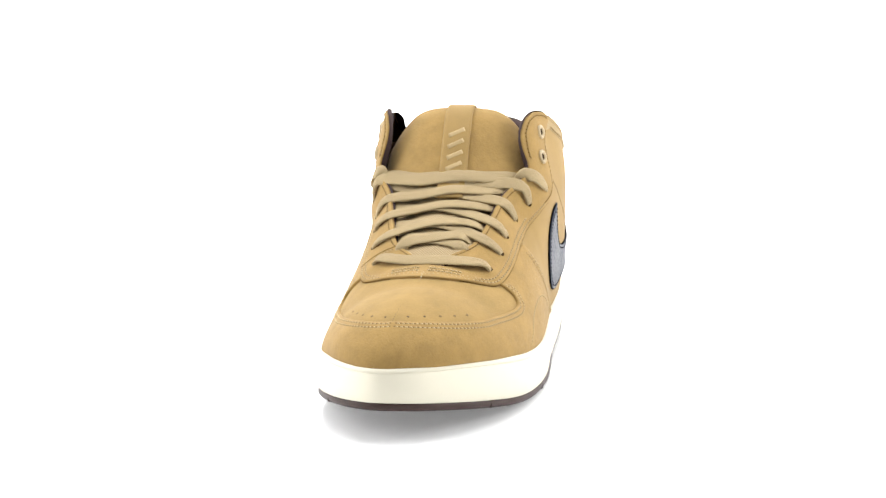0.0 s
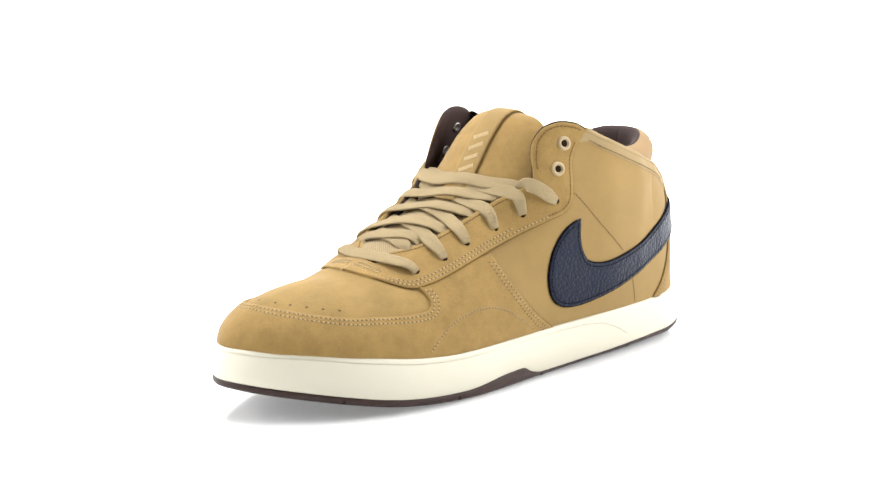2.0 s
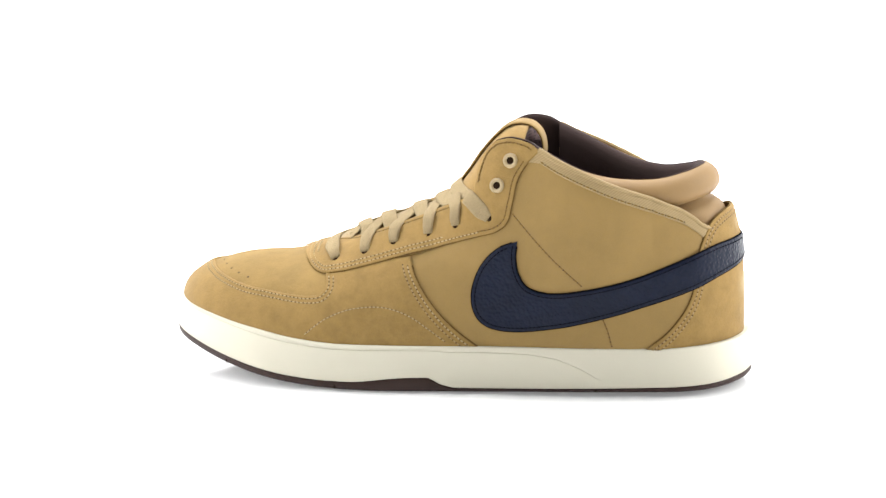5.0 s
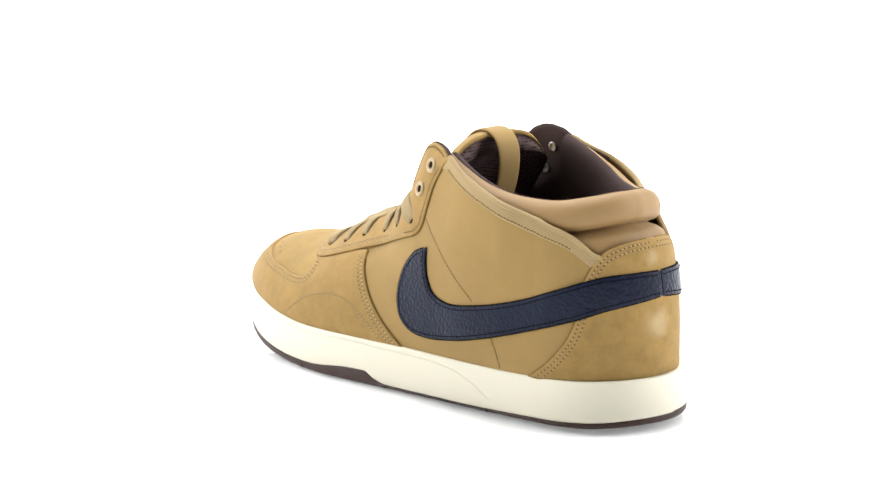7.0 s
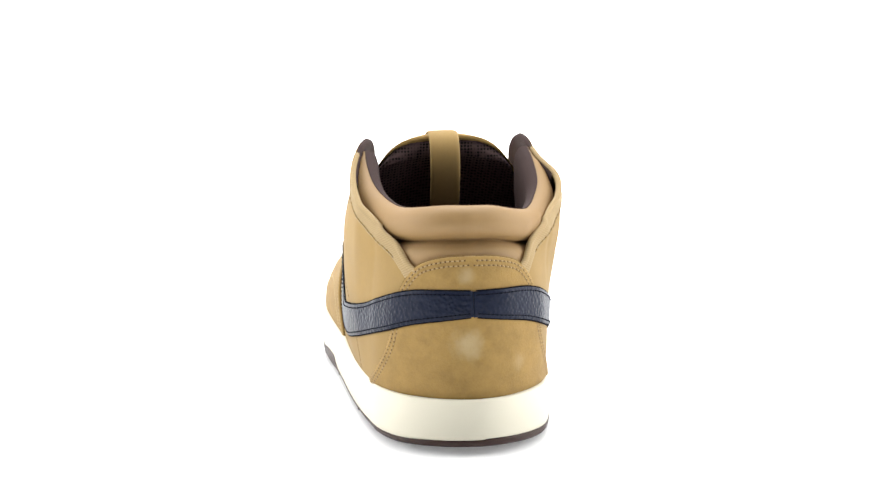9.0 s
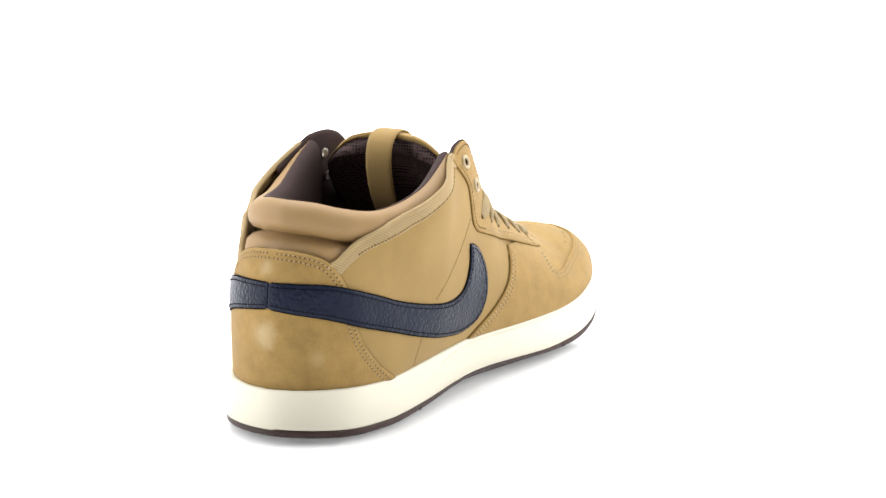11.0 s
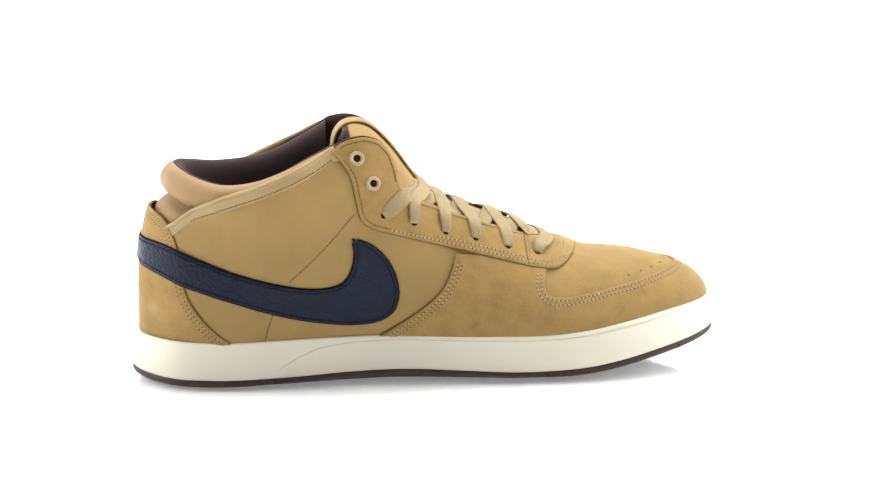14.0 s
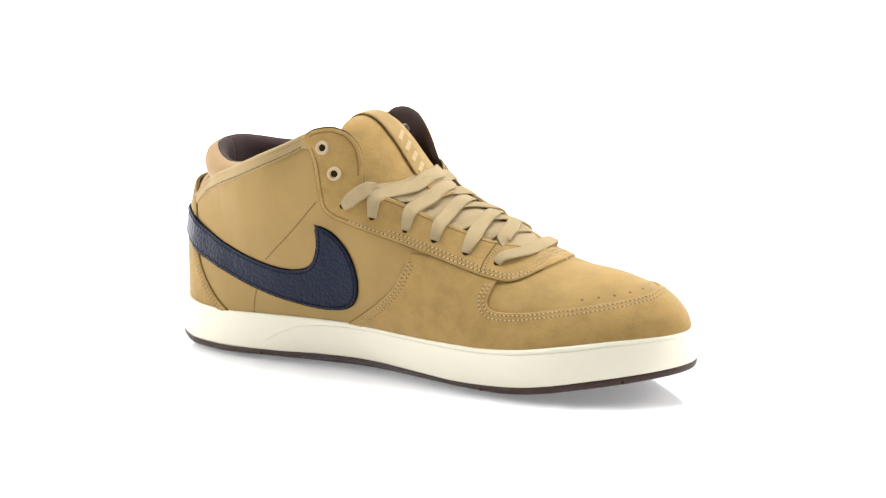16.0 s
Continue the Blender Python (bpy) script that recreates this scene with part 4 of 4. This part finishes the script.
def tongue_frame(t):
    """Centre and outward normal of the tongue's front at t from 0 (toe) to 1 (top)."""
    k = np.clip(t, 0, 1) * 120
    g = np.gradient(tongue_line, axis=0)
    c = [np.interp(k, range(121), tongue_line[:, i]) for i in (0, 1)]
    d = [np.interp(k, range(121), g[:, i]) for i in (0, 1)]
    m = math.hypot(*d)
    return np.array([c[0], TONGUE_Y, c[1]]), np.array([d[1] / m, 0, -d[0] / m])


def tongue_point(t, y, off=0.0):
    """A point of the tongue's front, y from its middle."""
    w = float(np.interp(t, [0, 0.15, 0.5, 0.7, 0.9, 1], [24, 30, 38, 40, 38, 34]))
    f = min(1.0, abs(y) / w)
    c, n = tongue_frame(t - 0.15 * max(0.0, (t - 0.5) / 0.5) * f ** 2.3)
    drop = float(np.interp(t, [0, 0.2, 0.5, 0.8, 1], [4, 10, 15, 12, 8]))
    back = np.array([-0.75, 0, -0.66]) if t > 0.55 else -n
    wrap = np.array([-12.0, 0, -3.0]) * max(0.0, (t - 0.6) / 0.4) * f ** 2
    return c + np.array([0, y, 0]) + back * drop * f ** 2.2 + wrap + n * off


def tongue_sheet(name, t0, t1, mat, shoe, label, off=0.0, thick=6.0, width=1.0, rows=46, cols=29, shift=0.0):
    v = []
    for i in range(rows):
        t = t0 + (t1 - t0) * i / (rows - 1)
        w = float(np.interp(t, [0, 0.15, 0.5, 0.7, 0.9, 1], [24, 30, 38, 40, 38, 34])) * width
        v += [tongue_point(t, w * (2 * j / (cols - 1) - 1) + shift, off) for j in range(cols)]
    m = rows * cols
    for i in range(rows):
        t = t0 + (t1 - t0) * i / (rows - 1)
        w = float(np.interp(t, [0, 0.15, 0.5, 0.7, 0.9, 1], [24, 30, 38, 40, 38, 34])) * width
        v += [tongue_point(t, w * (2 * j / (cols - 1) - 1) + shift, off - thick * max(0.15, 1 - abs(2 * j / (cols - 1) - 1) ** 4)) for j in range(cols)]
    f = grid_faces(rows, cols) + grid_faces(rows, cols, m)
    for i in range(rows - 1):
        for j in (0, cols - 1):
            f.append((i * cols + j, (i + 1) * cols + j, m + (i + 1) * cols + j, m + i * cols + j))
    for j in range(cols - 1):
        for i in (0, rows - 1):
            f.append((i * cols + j, i * cols + j + 1, m + i * cols + j + 1, m + i * cols + j))
    return mesh_object(name, v, f, mat, shoe, label)


def build_tongue(shoe):
    tongue_sheet("tongue_vamp", 0.13, 0.62, VAMP_MESH, shoe, "sand-coloured spacer mesh of the lower tongue", thick=3.0, width=0.8, shift=3.5)
    top = tongue_sheet("tongue", 0.57, 1.0, SUEDE, shoe, "tan suede tongue with a rounded top", off=0.5, thick=2.4)
    tongue_sheet("tongue_lining", 0.42, 0.99, MESH, shoe, "dark brown open mesh on the tongue's back", off=-1.7, thick=8.5, width=0.965)
    ts = np.linspace(0.52, 0.985, 14)
    pts = [tongue_point(t, 0.3, 1.2) for t in ts]
    ups = [tongue_frame(t)[1] for t in ts]
    pts += [np.array([-49.5, 1.8, 127.3]), np.array([-53.0, 1.8, 123]), np.array([-54.5, 1.8, 116]), np.array([-53.0, 1.8, 105]), np.array([-49, 1.8, 94]), np.array([-42, 1.8, 84])]
    ups += [np.array(u, float) for u in ((-0.5, 0, 0.85), (-0.85, 0, 0.5), (-1, 0, 0.15), (-1, 0, -0.1), (-0.95, 0, -0.3), (-0.8, 0, -0.6))]
    strap = ribbon("tongue_strap", pts, ups, 14.6, 1.5, NUBUCK, shoe, "tan strap sewn over the tongue's top", n=70, taper=False)
    # embroidered mark on the strap, as plain slanted bars
    for k in range(4):
        t = 0.665 + 0.047 * k
        a, b = tongue_point(t, -3.6, 2.0), tongue_point(t + 0.03, 4.4, 2.0)
        n = tongue_frame(t)[1]
        ribbon("embroidered_bar", [a, (a + b) / 2, b], [n, n, n], 2.6, 0.5, SPECK, strap, n=8, taper=False)


def build_laces(shoe):
    def hole(side, i, off):
        x, z = HOLES[side][i]
        uv = np.array([flat(side, x, z)])
        o = 1.3 + ride_eyestay(side)(uv) + off
        return unflat(uv, o)[0], unflat(uv, o + 1)[0] - unflat(uv, o)[0]

    def rim(side, x, off, dz=0.0):
        uv = np.array([flat(side, x, float(throat_line(x)) + dz)])
        o = 1.3 + ride_eyestay(side)(uv) + off
        return unflat(uv, o)[0], unflat(uv, o + 1)[0] - unflat(uv, o)[0]

    def over_tongue(z, y, off):
        t = float(np.interp(z, tongue_line[:105, 1], np.linspace(0, 1, 121)[:105]))
        n = tongue_frame(t)[1]
        return tongue_point(t, y - TONGUE_Y, off), n
    # the lowest bar lies straight across
    h0, n0 = hole(1, 0, -0.6)
    h1, n1 = hole(-1, 0, -0.6)
    seq = [(h0, n0), (hole(1, 0, 1.2)[0] + np.array([1.0, -3.0, 1.5]), n0), over_tongue(67.0, 12, 1.2), over_tongue(66.8, -10, 1.2), (hole(-1, 0, 1.2)[0] + np.array([1.0, 3.0, 1.5]), n1), (h1, n1)]
    ribbon("lace", [p for p, _ in seq], [u + np.array([0, 0, 0.4]) for _, u in seq], 7.8, 1.3, LACE, shoe, "flat sand-coloured woven lace")
    for i in range(1, 5):
        for side, height in ((1, 0.6), (-1, 1.7)):
            hx = HOLES[side][i][0]
            ex = HOLES[-side][i + 1][0] + (2 if i < 4 else 13)
            hz, ez = HOLES[side][i][1] + 10, HOLES[-side][i + 1][1] + (10 if i < 4 else 11)
            up = lambda f: hz + (ez - hz) * f
            mid = lambda f: hx + (ex - hx) * f
            h, n = hole(side, i, -0.6)
            h2, n2 = hole(side, i, 0.75)
            r, rn = rim(side, mid(0.04), 0.65, -0.6)
            seq = [(h, n), (h2 + (r - h2) * 0.25, n2), (h2 + (r - h2) * 0.8 + (rn * 0.1), rn)]
            seq += [over_tongue(up(0.34), side * 13, height + 0.5), over_tongue(up(0.55), -side * 3, height + 0.7), over_tongue(up(0.75), -side * 17, height + 0.3)]
            seq += [rim(-side, mid(0.92), -3.4, -1.6), rim(-side, mid(1.0), -5.6, -8.0)]
            ribbon("lace", [p for p, _ in seq], [u + np.array([0, 0, 0.3]) for _, u in seq], 7.9, 1.3, LACE, shoe, "flat sand-coloured woven lace", n=64)
    # under the first bar the ends cross to the second holes
    for side, height in ((1, 0.7), (-1, 1.7)):
        seq = [rim(side, 46, -3.6, -1.0), over_tongue(72.5, side * 14, height), over_tongue(74, 0, height), over_tongue(75.5, -side * 14, height), rim(-side, 33, -3.6, -1.0)]
        ribbon("lace", [p for p, _ in seq], [u for _, u in seq], 7.6, 1.0, LACE, shoe, "flat sand-coloured woven lace", taper=False)
    # the last pair of ends turns in behind the flaps
    for side in (1, -1):
        h, n = hole(side, 5, -0.6)
        r, rn = rim(side, -22.6, 0.9, -0.5)
        h2 = hole(side, 5, 1.1)[0]
        seq = [(h, n), (h2 + (r - h2) * 0.3, n), (h2 + (r - h2) * 0.78 + rn * 0.5, rn), (r + np.array([1.2, -side * 2.2, -0.6]), rn), (r + np.array([2.4, -side * 5.5, -4.5]), rn), (r + np.array([3.0, -side * 8.0, -10.0]), rn)]
        ribbon("lace", [p for p, _ in seq], [u + np.array([0, 0, 0.3]) for _, u in seq], 7.9, 1.3, LACE, shoe, "flat sand-coloured woven lace")


def build_shoe():
    shoe = new("mid_top_shoe")
    tagged(shoe, "tan suede mid-top skate shoe with cream sole and navy side stripe", "shoe")
    build_sole(shoe)
    build_base(shoe)
    build_panels(shoe)
    build_stripe(shoe)
    build_collar(shoe)
    build_tongue(shoe)
    build_laces(shoe)
    return shoe


turntable = build_studio()
shoe = build_shoe()


def motions():
    """The turntable makes one slow turn of about 18 degrees a second, and the shoe rides on it."""
    uneven = {0.0: -0.09, 0.5: 0.05, 1.5: 0.11, 2.0: -0.17, 2.5: 0.16, 3.0: -0.16, 5.5: 0.07, 6.5: 0.56, 7.0: -0.36, 7.5: -0.2, 8.0: 0.08, 8.5: -0.14, 9.0: -0.1, 9.5: 0.38, 12.5: 0.3, 13.0: -0.09, 15.0: -0.23, 15.5: 0.21, 16.0: -0.1}
    rows, ride = [], []
    for k in range(33):
        t = k * 0.5
        turn = -97.77 - 18.0603 * t + uneven.get(t, 0.0)
        rows.append((t, pose(0, 0, 0, 0, 0, turn)))
        ride.append((t, pose(0, 0, 0, 0, 0, turn) @ pose(0, 0.00277, 0, 0, 0, -2.1)))
    walk(turntable, rows)
    walk(shoe, ride)


motions()
